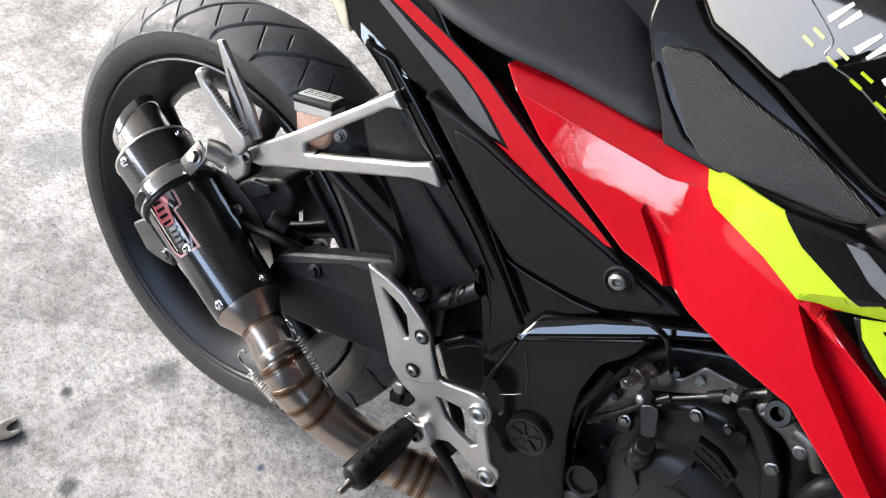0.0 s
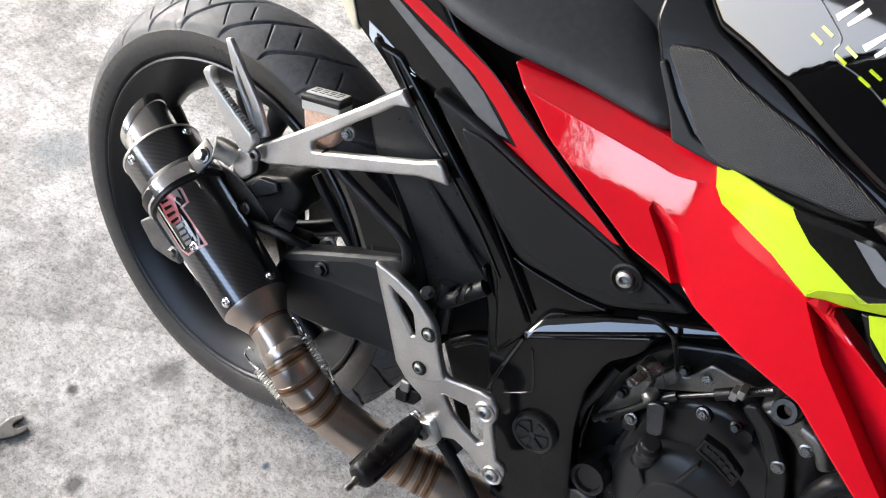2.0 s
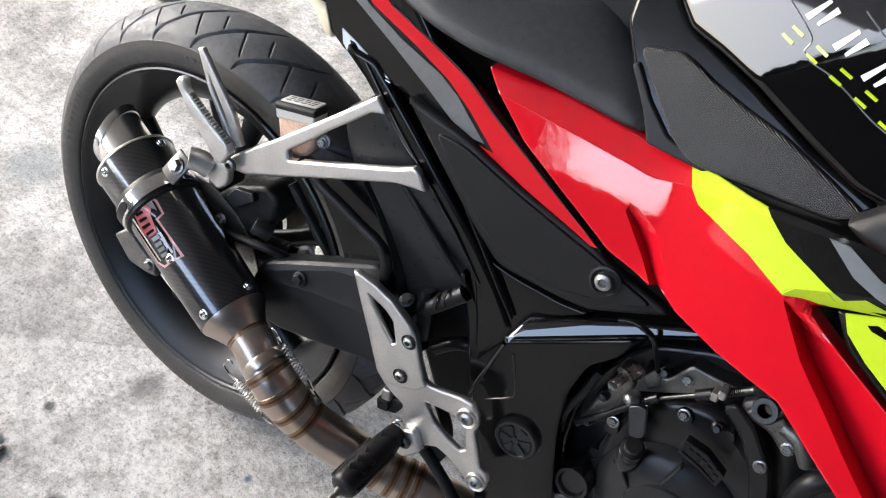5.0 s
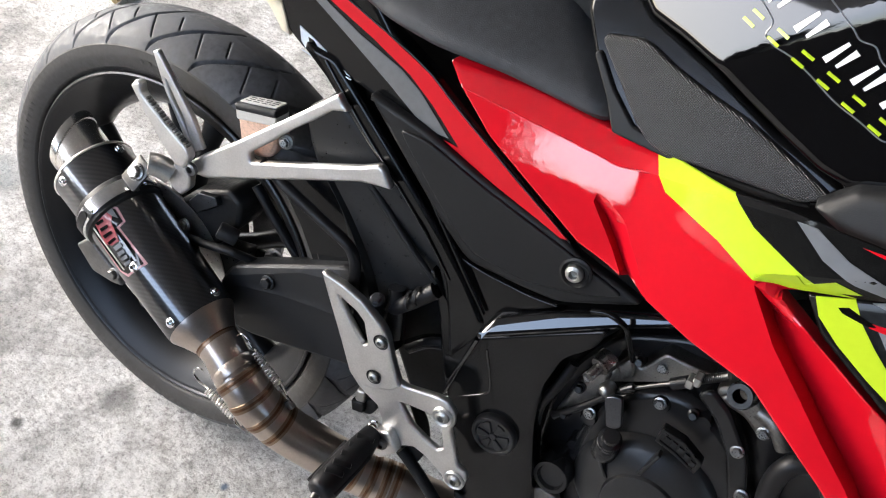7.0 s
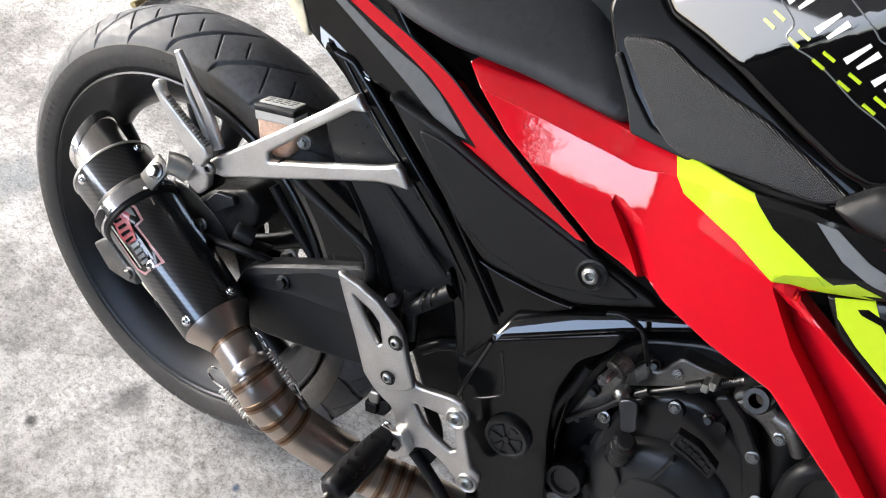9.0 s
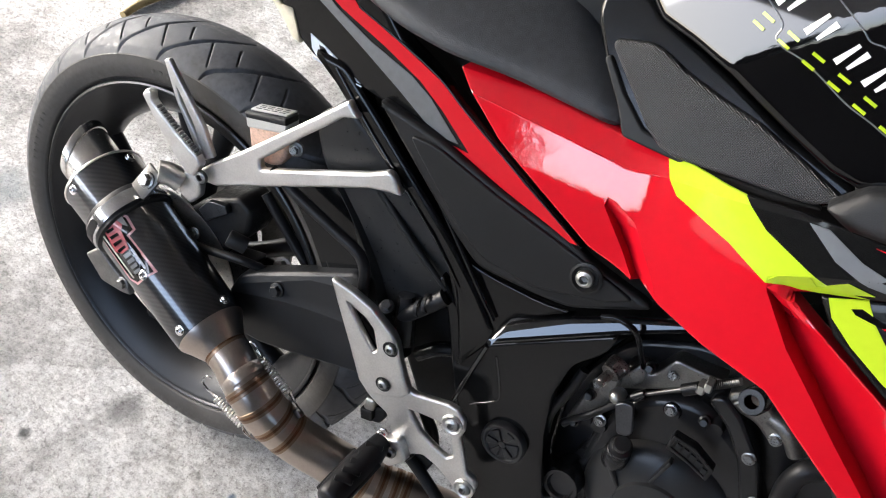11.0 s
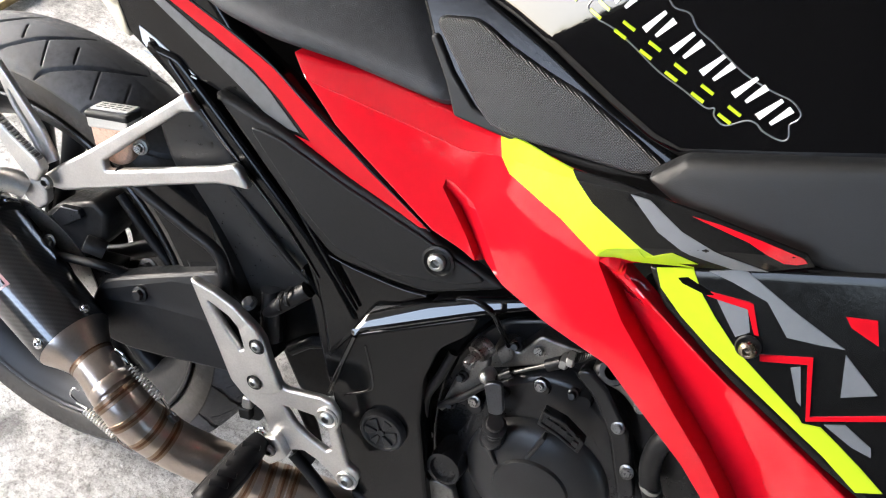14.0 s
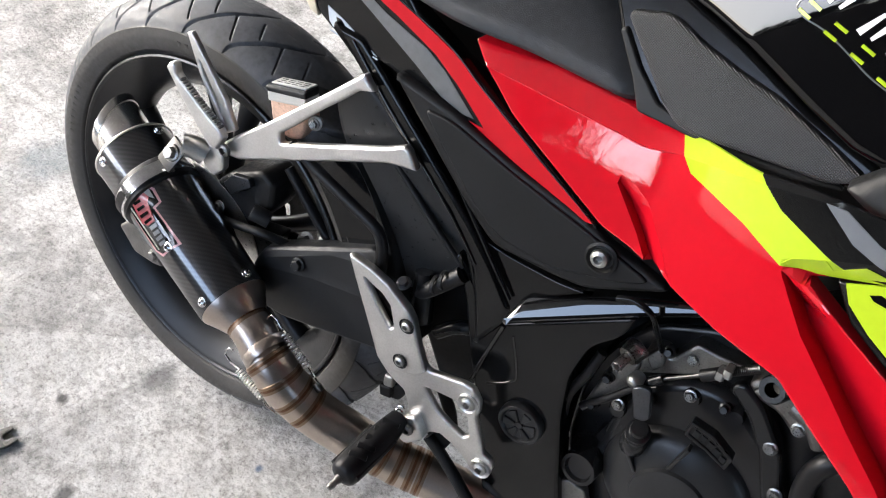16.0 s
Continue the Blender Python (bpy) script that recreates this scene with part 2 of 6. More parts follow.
def concrete():
    m = bpy.data.materials.new("worn_concrete")
    m.use_nodes = True
    nt = m.node_tree
    b = nt.nodes["Principled BSDF"]
    co = nt.nodes.new("ShaderNodeTexCoord")

    def tex(scale, detail=6, rough=0.6):
        n = nt.nodes.new("ShaderNodeTexNoise")
        n.inputs["Scale"].default_value, n.inputs["Detail"].default_value, n.inputs["Roughness"].default_value = scale, detail, rough
        nt.links.new(co.outputs["Object"], n.inputs["Vector"])
        return n

    def ramp(src, a, c, pa, pc):
        r = nt.nodes.new("ShaderNodeValToRGB")
        r.color_ramp.elements[0].position, r.color_ramp.elements[1].position = pa, pc
        r.color_ramp.elements[0].color, r.color_ramp.elements[1].color = (*a, 1), (*c, 1)
        nt.links.new(src, r.inputs["Fac"])
        return r

    def mix(kind, f, x, y):
        n = nt.nodes.new("ShaderNodeMix")
        n.data_type, n.blend_type = "RGBA", kind
        n.inputs["Factor"].default_value = f
        nt.links.new(x, n.inputs[6])
        nt.links.new(y, n.inputs[7])
        return n.outputs[2]

    patch = ramp(tex(2.6, 10, 0.68).outputs["Fac"], (0.6, 0.6, 0.595), (1.0, 1.0, 1.0), 0.42, 0.56)
    mottle = ramp(tex(13, 12, 0.8).outputs["Fac"], (0.6, 0.6, 0.595), (1, 1, 1), 0.42, 0.53)
    # Grain tones and dark pits also put the relief's shading into the colour.
    grain = ramp(tex(150, 6, 0.8).outputs["Fac"], (0.4, 0.395, 0.39), (1, 1, 1), 0.37, 0.46)
    sand = ramp(tex(520, 3, 0.7).outputs["Fac"], (0.7, 0.69, 0.68), (1, 1, 1), 0.38, 0.56)
    pits = ramp(tex(60, 4, 0.6).outputs["Fac"], (0.28, 0.275, 0.27), (1, 1, 1), 0.25, 0.3)
    c = mix("MULTIPLY", 0.85, patch.outputs["Color"], mottle.outputs["Color"])
    c = mix("MULTIPLY", 0.85, c, grain.outputs["Color"])
    chip = ramp(tex(85, 9, 0.85).outputs["Fac"], (0.56, 0.555, 0.55), (1, 1, 1), 0.43, 0.5)
    c = mix("MULTIPLY", 0.8, c, chip.outputs["Color"])
    c = mix("MULTIPLY", 0.5, c, sand.outputs["Color"])
    c = mix("MULTIPLY", 0.8, c, pits.outputs["Color"])
    vein = nt.nodes.new("ShaderNodeTexVoronoi")
    vein.feature = "DISTANCE_TO_EDGE"
    vein.inputs["Scale"].default_value = 3.2
    bend = nt.nodes.new("ShaderNodeVectorMath")
    bend.operation = "MULTIPLY_ADD"
    bend.inputs[1].default_value = (0.35, 0.35, 0.0)
    nt.links.new(tex(7, 8, 0.7).outputs["Color"], bend.inputs[0])
    nt.links.new(co.outputs["Object"], bend.inputs[2])
    nt.links.new(bend.outputs["Vector"], vein.inputs["Vector"])
    c = mix("MULTIPLY", 0.7, c, ramp(vein.outputs["Distance"], (0.62, 0.61, 0.6), (1, 1, 1), 0.0, 0.016).outputs["Color"])
    warp = tex(30, 4, 0.6)
    for (sx, sy), rad, col, f in [(q, *k) for q, k in zip([(-0.021, -0.102), (0.021, -0.311), (0.210, -0.120), (-0.557, 0.124), (-0.107, -0.211)], [(0.03, (0.1, 0.1, 0.1), 0.6), (0.014, (0.05, 0.05, 0.05), 0.8), (0.006, (0.05, 0.12, 0.25), 0.8), (0.06, (0.25, 0.33, 0.38), 0.45), (0.009, (0.05, 0.05, 0.05), 0.85)])]:
        dv = nt.nodes.new("ShaderNodeVectorMath")
        dv.operation = "DISTANCE"
        dv.inputs[1].default_value = (sx, sy, 0)
        nt.links.new(co.outputs["Object"], dv.inputs[0])
        q = nt.nodes.new("ShaderNodeMath")
        q.operation = "MULTIPLY_ADD"
        q.inputs[1].default_value = rad * 1.6
        nt.links.new(warp.outputs["Fac"], q.inputs[0])
        nt.links.new(dv.outputs["Value"], q.inputs[2])
        mr = nt.nodes.new("ShaderNodeMapRange")
        mr.inputs["From Min"].default_value, mr.inputs["From Max"].default_value = rad * 1.3, rad * 2.1
        mr.inputs["To Min"].default_value, mr.inputs["To Max"].default_value = f, 0.0
        nt.links.new(q.outputs[0], mr.inputs["Value"])
        n = nt.nodes.new("ShaderNodeMix")
        n.data_type = "RGBA"
        n.inputs[7].default_value = (*col, 1)
        nt.links.new(mr.outputs["Result"], n.inputs["Factor"])
        nt.links.new(c, n.inputs[6])
        c = n.outputs[2]
    tone = nt.nodes.new("ShaderNodeMix")
    tone.data_type, tone.blend_type = "RGBA", "MULTIPLY"
    tone.inputs["Factor"].default_value, tone.inputs[7].default_value = 1.0, (0.91, 0.915, 0.91, 1)
    nt.links.new(c, tone.inputs[6])
    nt.links.new(tone.outputs[2], b.inputs["Base Color"])
    b.inputs["Roughness"].default_value = 0.8
    h = nt.nodes.new("ShaderNodeMath")
    h.operation = "ADD"
    nt.links.new(tex(48, 10, 0.72).outputs["Fac"], h.inputs[0])
    nt.links.new(pits.outputs["Color"], h.inputs[1])
    bp = nt.nodes.new("ShaderNodeBump")
    bp.inputs["Strength"].default_value, bp.inputs["Distance"].default_value = 1.0, 0.02
    nt.links.new(h.outputs[0], bp.inputs["Height"])
    nt.links.new(bp.outputs["Normal"], b.inputs["Normal"])
    return m


CARBON, GRIP, CONCRETE = carbon(), grip_rubber(), concrete()


# ---- building helpers ----
def link_mesh(name, bm, mat, parent=None, label="", smooth=40):
    me = bpy.data.meshes.new(name)
    bm.normal_update()
    bm.to_mesh(me)
    bm.free()
    return link_data(name, me, mat, parent, label, smooth)


def link_data(name, me, mat, parent=None, label="", smooth=40):
    me.materials.clear()
    me.materials.append(mat)
    if smooth:
        me.shade_smooth()
        me.set_sharp_from_angle(angle=radians(smooth))
    ob = new(name, me)
    if parent:
        ob.parent = parent
    return tagged(ob, label)


part = link_mesh


def round_corners(pts, r, n=4):
    """Corners of a closed outline rounded with radius about r."""
    out = []
    k = len(pts)
    for i in range(k):
        a, b, c = Vector(pts[i - 1]), Vector(pts[i]), Vector(pts[(i + 1) % k])
        da, dc = (a - b), (c - b)
        ra, rc = min(r, da.length * 0.45), min(r, dc.length * 0.45)
        p, q = b + da.normalized() * ra, b + dc.normalized() * rc
        for j in range(n + 1):
            s = j / n
            out.append(tuple(p * (1 - s) ** 2 + b * 2 * s * (1 - s) + q * s * s))
    return out


def spline(pts, n=8, closed=False):
    """Catmull-Rom through the points."""
    v = [Vector(p) for p in pts]
    k = len(v)
    out = []
    for i in range(k if closed else k - 1):
        if closed:
            p0, p1, p2, p3 = v[i - 1], v[i], v[(i + 1) % k], v[(i + 2) % k]
        else:
            p1, p2 = v[i], v[i + 1]
            p0 = v[i - 1] if i else p1 * 2 - p2
            p3 = v[i + 2] if i + 2 < k else p2 * 2 - p1
        for j in range(n):
            s = j / n
            out.append(0.5 * (2 * p1 + (p2 - p0) * s + (2 * p0 - 5 * p1 + 4 * p2 - p3) * s * s + (3 * p1 - p0 - 3 * p2 + p3) * s ** 3))
    if not closed:
        out.append(v[-1])
    return out


def plate(name, outline, y, thick, mat, parent, bevel=0.002, corner=0.004, holes=(), hole_corner=0.004, label="", tilt=(0, 0), res=2, ref=None):
    """An upright plate: outline in (x, z), its near face at y, thick metres deep, rounded rims. tilt: how y grows with x and z."""
    cu = bpy.data.curves.new("outline", "CURVE")
    cu.dimensions, cu.fill_mode = "2D", "BOTH"
    cu.extrude, cu.bevel_depth, cu.bevel_resolution, cu.offset = max(thick / 2 - bevel, 0.0001), bevel, res, -bevel
    for pts, r in [(outline, corner)] + [(h, hole_corner) for h in holes]:
        pts = round_corners(pts, r) if r else pts
        sp = cu.splines.new("POLY")
        sp.points.add(len(pts) - 1)
        for p, q in zip(sp.points, pts):
            p.co = (q[0], q[1], 0, 1)
        sp.use_cyclic_u = True
    tmp = new("outline", cu)
    dg = bpy.context.evaluated_depsgraph_get()
    me = bpy.data.meshes.new_from_object(tmp.evaluated_get(dg))
    bpy.data.objects.remove(tmp)
    bpy.data.curves.remove(cu)
    cx, cz = ref or (sum(p[0] for p in outline) / len(outline), sum(p[1] for p in outline) / len(outline))
    for v in me.vertices:
        x, z, d = v.co
        v.co = (x, y + thick / 2 - d + tilt[0] * (x - cx) + tilt[1] * (z - cz), z)
    me.name = name
    return link_data(name, me, mat, parent, label, 35)


def skin(name, outline, surface, thick, mat, parent, step=0.008, edge=0.004, lift=0.0, label="", corner=0.003, bulge=0.0, lines=(), smooth=50):
    """A shell whose outer face follows y = surface(x, z), with rolled-in rims."""
    pts = [Vector(p) for p in (round_corners(outline, corner, 3) if corner else outline)]
    dense = []
    for a, b in zip(pts, pts[1:] + pts[:1]):
        n = max(1, int((b - a).length / step))
        dense += [a.lerp(b, i / n) for i in range(n)]
    k = len(dense)
    x0, x1 = min(p.x for p in dense), max(p.x for p in dense)
    z0, z1 = min(p.y for p in dense), max(p.y for p in dense)
    A = np.array([tuple(p) for p in dense])
    B = np.roll(A, -1, 0)

    def inside_distance(x, z):
        d = B - A
        w = np.array([x, z]) - A
        s = np.clip((w * d).sum(1) / np.maximum((d * d).sum(1), 1e-12), 0, 1)
        dist = np.hypot(*(w - d * s[:, None]).T).min()
        cross = ((A[:, 1] > z) != (B[:, 1] > z)) & (x < (B[:, 0] - A[:, 0]) * (z - A[:, 1]) / (B[:, 1] - A[:, 1] + 1e-15) + A[:, 0])
        return dist if cross.sum() % 2 else -dist

    extra, ties, L = [], [], []
    for line in lines:
        run = []
        for a, b in zip(line, line[1:]):
            a, b = Vector(a), Vector(b)
            n = max(1, int((b - a).length / (step * 0.7)))
            run += [a.lerp(b, i / n) for i in range(n)]
        run = [v for v in run + [Vector(line[-1])] if inside_distance(v.x, v.y) > edge * 1.3]
        ties += [(k + len(L) + i, k + len(L) + i + 1) for i in range(len(run) - 1)]
        L += run
    LA = np.array([tuple(v) for v in L]) if L else None
    nx, nz = int((x1 - x0) / step) + 1, int((z1 - z0) / step) + 1
    for i in range(nx + 1):
        for j in range(nz + 1):
            x, z = x0 + i * step + (j % 2) * step / 2, z0 + j * step
            if inside_distance(x, z) > edge + step * (1.15 if edge else 0.5) and (LA is None or np.hypot(LA[:, 0] - x, LA[:, 1] - z).min() > step * 0.6):
                extra.append(Vector((x, z)))
    if edge:
        for a, b, c in zip(dense[-1:] + dense[:-1], dense, dense[1:] + dense[:1]):
            t = (c - a).normalized()
            for off in (edge * 0.12, edge * 0.4, edge, edge + step * 0.6):
                for q in (Vector((-t.y, t.x)), Vector((t.y, -t.x))):
                    w = b + q * off
                    if inside_distance(w.x, w.y) > off * 0.85 and (LA is None or np.hypot(LA[:, 0] - w.x, LA[:, 1] - w.y).min() > step * 0.4):
                        extra.append(w)
    vs, _, faces, *_ = delaunay_2d_cdt(dense + L + extra, [(i, (i + 1) % k) for i in range(k)] + ties, [list(range(k))], 1, 1e-5)
    bm = bmesh.new()
    front, back = [], []
    for v in vs:
        d = max(0.0, inside_distance(v.x, v.y))
        roll = edge * (1 - math.sqrt(max(0.0, 1 - (1 - min(1, d / edge)) ** 2))) if edge else 0
        y = surface(v.x, v.y) - lift + min(roll, thick * 0.9) - bulge * (1 - math.exp(-d / 0.03))
        front.append(bm.verts.new((v.x, y, v.y)))
        back.append(bm.verts.new((v.x, surface(v.x, v.y) - lift + thick, v.y)))
    count = {}
    for f in faces:
        a, b, c = [vs[i] for i in f]
        if (b - a).cross(c - a) < 0:
            f = list(reversed(f))
        bm.faces.new([front[i] for i in f])
        bm.faces.new([back[i] for i in reversed(f)])
        for i, j in zip(f, f[1:] + f[:1]):
            count[(i, j)] = 1
    for i, j in count:
        if (j, i) not in count:
            bm.faces.new((front[j], front[i], back[i], back[j]))
    bmesh.ops.recalc_face_normals(bm, faces=bm.faces[:])
    return part(name, bm, mat, parent, label, smooth)


def tube_bm(pts, radii, seg=20, smooth=8, caps=True, closed=False):
    """A swept round tube through the points."""
    if smooth:
        m = len(pts)
        path = spline(pts, smooth)
        rad = [r[0] for r in spline([(r, 0) for r in radii], smooth)] if not isinstance(radii, (int, float)) else [radii] * len(path)
    else:
        path = [Vector(p) for p in pts]
        rad = radii if not isinstance(radii, (int, float)) else [radii] * len(path)
    bm = bmesh.new()
    rings = []
    u = None
    for i, p in enumerate(path):
        t = (path[min(i + 1, len(path) - 1)] - path[max(i - 1, 0)]).normalized()
        if u is None:
            u = t.orthogonal().normalized()
        u = (u - t * u.dot(t)).normalized()
        w = t.cross(u)
        rings.append([bm.verts.new(p + rad[i] * (u * math.cos(a) + w * math.sin(a))) for a in [2 * math.pi * j / seg for j in range(seg)]])
    for a, b in zip(rings, rings[1:]):
        for j in range(seg):
            bm.faces.new((a[j], a[(j + 1) % seg], b[(j + 1) % seg], b[j]))
    if caps:
        bm.faces.new(list(reversed(rings[0])))
        bm.faces.new(rings[-1])
    return bm


def tube(name, pts, radii, mat, parent, label="", seg=20, smooth=8):
    return part(name, tube_bm(pts, radii, seg, smooth), mat, parent, label, 50)


def lathe_bm(profile, origin, axis, seg=32, closed=False):
    """Profile of (radius, height along the axis) turned round it."""
    m = frame_of(origin, axis)
    bm = bmesh.new()
    rings = []
    for r, h in profile:
        if r < 1e-6:
            rings.append([bm.verts.new(m @ Vector((0, 0, h)))])
        else:
            rings.append([bm.verts.new(m @ Vector((r * math.cos(2 * math.pi * j / seg), r * math.sin(2 * math.pi * j / seg), h))) for j in range(seg)])
    pairs = list(zip(rings, rings[1:])) + ([(rings[-1], rings[0])] if closed else [])
    for a, b in pairs:
        for j in range(seg):
            k = (j + 1) % seg
            if len(a) == 1 and len(b) == 1:
                continue
            if len(a) == 1:
                bm.faces.new((a[0], b[k], b[j]))
            elif len(b) == 1:
                bm.faces.new((a[j], a[k], b[0]))
            else:
                bm.faces.new((a[j], a[k], b[k], b[j]))
    bmesh.ops.recalc_face_normals(bm, faces=bm.faces[:])
    return bm


def lathe(name, profile, origin, axis, mat, parent, label="", seg=32, closed=False):
    return part(name, lathe_bm(profile, origin, axis, seg, closed), mat, parent, label, 40)


def bolt(name, origin, axis, r, mat, parent, kind="socket", label=""):
    """A screw head: a washer rim, a rounded head and a hexagonal socket, or a hexagon head."""
    if kind == "hex":
        bm = lathe_bm([(0, 0), (r * 1.35, 0), (r * 1.35, r * 0.22), (r * 1.2, r * 0.3), (0, r * 0.3)], origin, axis, 24)
        top = lathe_bm([(0, r * 0.2), (r, r * 0.2), (r, r * 0.95), (r * 0.86, r * 1.1), (0, r * 1.1)], origin, axis, 6)
    else:
        bm = lathe_bm([(0, 0), (r, 0), (r, r * 0.25), (r * 0.9, r * 0.5), (r * 0.55, r * 0.68), (r * 0.5, r * 0.66)], origin, axis, 24)
        top = lathe_bm([(r * 0.5, r * 0.66), (r * 0.46, r * 0.1), (0, r * 0.05)], origin, axis, 6)
    me = bpy.data.meshes.new("tmp")
    top.to_mesh(me)
    top.free()
    bm.from_mesh(me)
    bpy.data.meshes.remove(me)
    return part(name, bm, mat, parent, label, 35)


def box_bm(size, m, bevel=0.002):
    bm = bmesh.new()
    bmesh.ops.create_cube(bm, size=1.0, matrix=Matrix.Diagonal((*size, 1)))
    if bevel:
        bmesh.ops.bevel(bm, geom=bm.edges[:], offset=bevel, segments=2, affect="EDGES", profile=0.5)
    bmesh.ops.transform(bm, matrix=m, verts=bm.verts)
    return bm


def lin(x, pts):
    for (a, ya), (b, yb) in zip(pts, pts[1:]):
        if x <= b:
            return ya + (yb - ya) * (x - a) / (b - a)
    return pts[-1][1]


FAIR_LINE = spline([(0.30, -0.105), (0.377, -0.11), (0.56, -0.137), (0.60, -0.147), (0.69, -0.18), (0.81, -0.21), (1.0, -0.24), (1.2, -0.26)], 6)


def s_fair(x, z):
    return lin(x, FAIR_LINE) + lin(x, [(0, 0.25), (0.55, 0.25), (0.75, 0.19), (2, 0.19)]) * (z - 0.735)


def s_tank(x, z):
    w = max(0.0, z - 0.84 - 0.93 * (x - 0.59))
    roll = 25.0 * w * w if w < 0.004 else 0.2 * w - 0.0004
    return -0.157 + 0.02 * (z - 0.859) - 0.2 * (x - 0.772) + roll


def s_cowl(x, z):
    return -0.112 - 0.02 * (z - 0.75) + 0.05 * (0.377 - x)


def between(x, z, left, right, depth, power):
    """How far a folded facet lies back: depth at its left line, nought at its right line, both given as (z, x)."""
    if not left[0][0] < z < left[-1][0]:
        return 0.0
    a, b = lin(z, left), lin(z, right)
    fade = min(1.0, (left[-1][0] - z) / 0.02, (z - left[0][0]) / 0.02 + 0.3)
    u = (x - a) / (b - a)
    return depth * fade * (1 - u) ** power if 0 < u < 1 else 0.0


SCOOP_L = [(0.63, 0.64), (0.655, 0.612), (0.679, 0.586), (0.708, 0.553), (0.716, 0.552)]
SCOOP_R = [(0.63, 0.66), (0.655, 0.634), (0.679, 0.612), (0.708, 0.582), (0.716, 0.561)]
FIN_L = [(0.45, 1.027), (0.594, 0.859), (0.606, 0.845), (0.627, 0.82), (0.648, 0.79), (0.669, 0.762), (0.693, 0.728), (0.726, 0.694)]
FIN_R = [(0.45, 1.547), (0.644, 0.974), (0.666, 0.909), (0.684, 0.857), (0.699, 0.803), (0.726, 0.713)]


def swap(line, dx=0.0):
    return [(x + dx, z) for z, x in line]


FOLD = [(0.66, 0.735), (0.691, 0.7345), (0.701, 0.743), (0.719, 0.754), (0.743, 0.768), (0.774, 0.785), (0.799, 0.797), (0.83, 0.812)]
RED_LINES = [FOLD[1:], swap(SCOOP_L, -0.0006), swap(SCOOP_L, 0.0006), swap(SCOOP_R), swap(FIN_L, -0.0006), swap(FIN_L, 0.0006), swap(FIN_R), [(0.33, 0.7361), (0.5, 0.7419), (0.56, 0.7439), (0.7, 0.788)]]


def s_red(x, z):
    """The red panel: a flange that turns in above the crease, a scooped facet and the folded fin."""
    y = s_fair(x, z)
    crease = 0.7385 + 0.034 * (x - 0.4) + 0.28 * max(0.0, x - 0.56)
    if 0.3 < x:
        y += 0.62 * max(0.0, z - crease)
    y -= 0.085 * (z - 0.735) * min(1.0, max(0.0, (0.445 - x) / 0.03))
    y += 0.05 * max(0.0, 0.702 + 0.12 * (x - 0.47) - z)
    y -= 0.16 * max(0.0, z - 0.725) * min(1.0, max(0.0, (x - 0.575) / 0.06))
    if x > 0.691 and z > 0.728:
        y += 0.5 * max(0.0, lin(x, FOLD) - z) * min(1.0, (x - 0.691) / 0.012)
    return y + between(x, z, SCOOP_L, SCOOP_R, 0.012, 1) + between(x, z, FIN_L, FIN_R, 0.026, 1.6)


def s_low(x, z):
    return s_fair(x, z) + 0.006


def s_seat(x, z):
    return -0.132 + 0.9 * (z - 0.76 + 0.12 * (x - 0.4))


# ---- ground and surroundings ----
def build_ground():
    bm = bmesh.new()
    bmesh.ops.create_grid(bm, x_segments=20, y_segments=20, size=60)
    g = part("ground", bm, CONCRETE, None, "worn light grey concrete floor, stained and pitted")
    return tagged(g, category="floor", kind="structure")


build_ground()
PAINT = material("dull_wall_paint", (0.022, 0.022, 0.022), 0.8, 0, 0, 0.2, 2, 0.2, 60)
ROOF = material("roof_sheet", (0.13, 0.13, 0.132), 0.6, 0, 0, 0.2, 3, 0.2, 60)


def slab(name, size, place, mat, label):
    ob = link_mesh(name, box_bm(size, Matrix.Translation(place), 0.01), mat, None, label)
    return tagged(ob, category=name.split("_")[0], kind="structure")


# Unseen roof and walls, added to hold back sky light and shape reflections.
slab("ceiling", (13.8, 11.4, 0.08), (0.9, 0.7, 3.2), ROOF, "unseen grey sheet roof added to hold back the sky")
slab("wall_east", (0.15, 9.0, 3.1), (7.7, 2.0, 1.55), PAINT, "unseen plain grey wall added to close the place")
slab("wall_north", (16.0, 0.15, 3.1), (-0.2, 6.4, 1.55), PAINT, "unseen plain grey wall added to close the place")
slab("wall_south", (14.3, 0.15, 1.2), (0.95, -3.4, 0.6), PAINT, "unseen plain dark wall added to darken low reflections")
slab("wall_house", (7.4, 0.15, 3.1), (4.5, -3.56, 1.55), PAINT, "unseen plain dark wall added to block side light")
slab("wall_yard", (0.15, 11.6, 1.0), (-6.2, 0.6, 0.5), PAINT, "unseen low dark wall added on the west side")
LEAF = material("dusty_leaf", (0.035, 0.05, 0.022), 0.6, 0, 0, 0.4, 9)
BARK = material("grey_bark", (0.12, 0.1, 0.08), 0.85, 0, 0, 0.4, 25, 0.4, 90)


def leaves(count, place, size, seed):
    """Many small folded leaves at places drawn by place(rng)."""
    rng = random.Random(seed)
    verts, faces = [], []
    for _ in range(count):
        c = Vector(place(rng))
        turn = Euler((rng.uniform(0, 6.3), rng.uniform(0, 6.3), rng.uniform(0, 6.3))).to_matrix()
        k = size * rng.uniform(0.6, 1.3)
        n = len(verts)
        verts += [tuple(c + turn @ Vector(v) * k) for v in ((0, -1, 0), (0.42, 0, 0.12), (0, 1, 0), (-0.42, 0, 0.12))]
        faces += [(n, n + 1, n + 2), (n, n + 2, n + 3)]
    me = bpy.data.meshes.new("leaves")
    me.from_pydata(verts, [], faces)
    return me


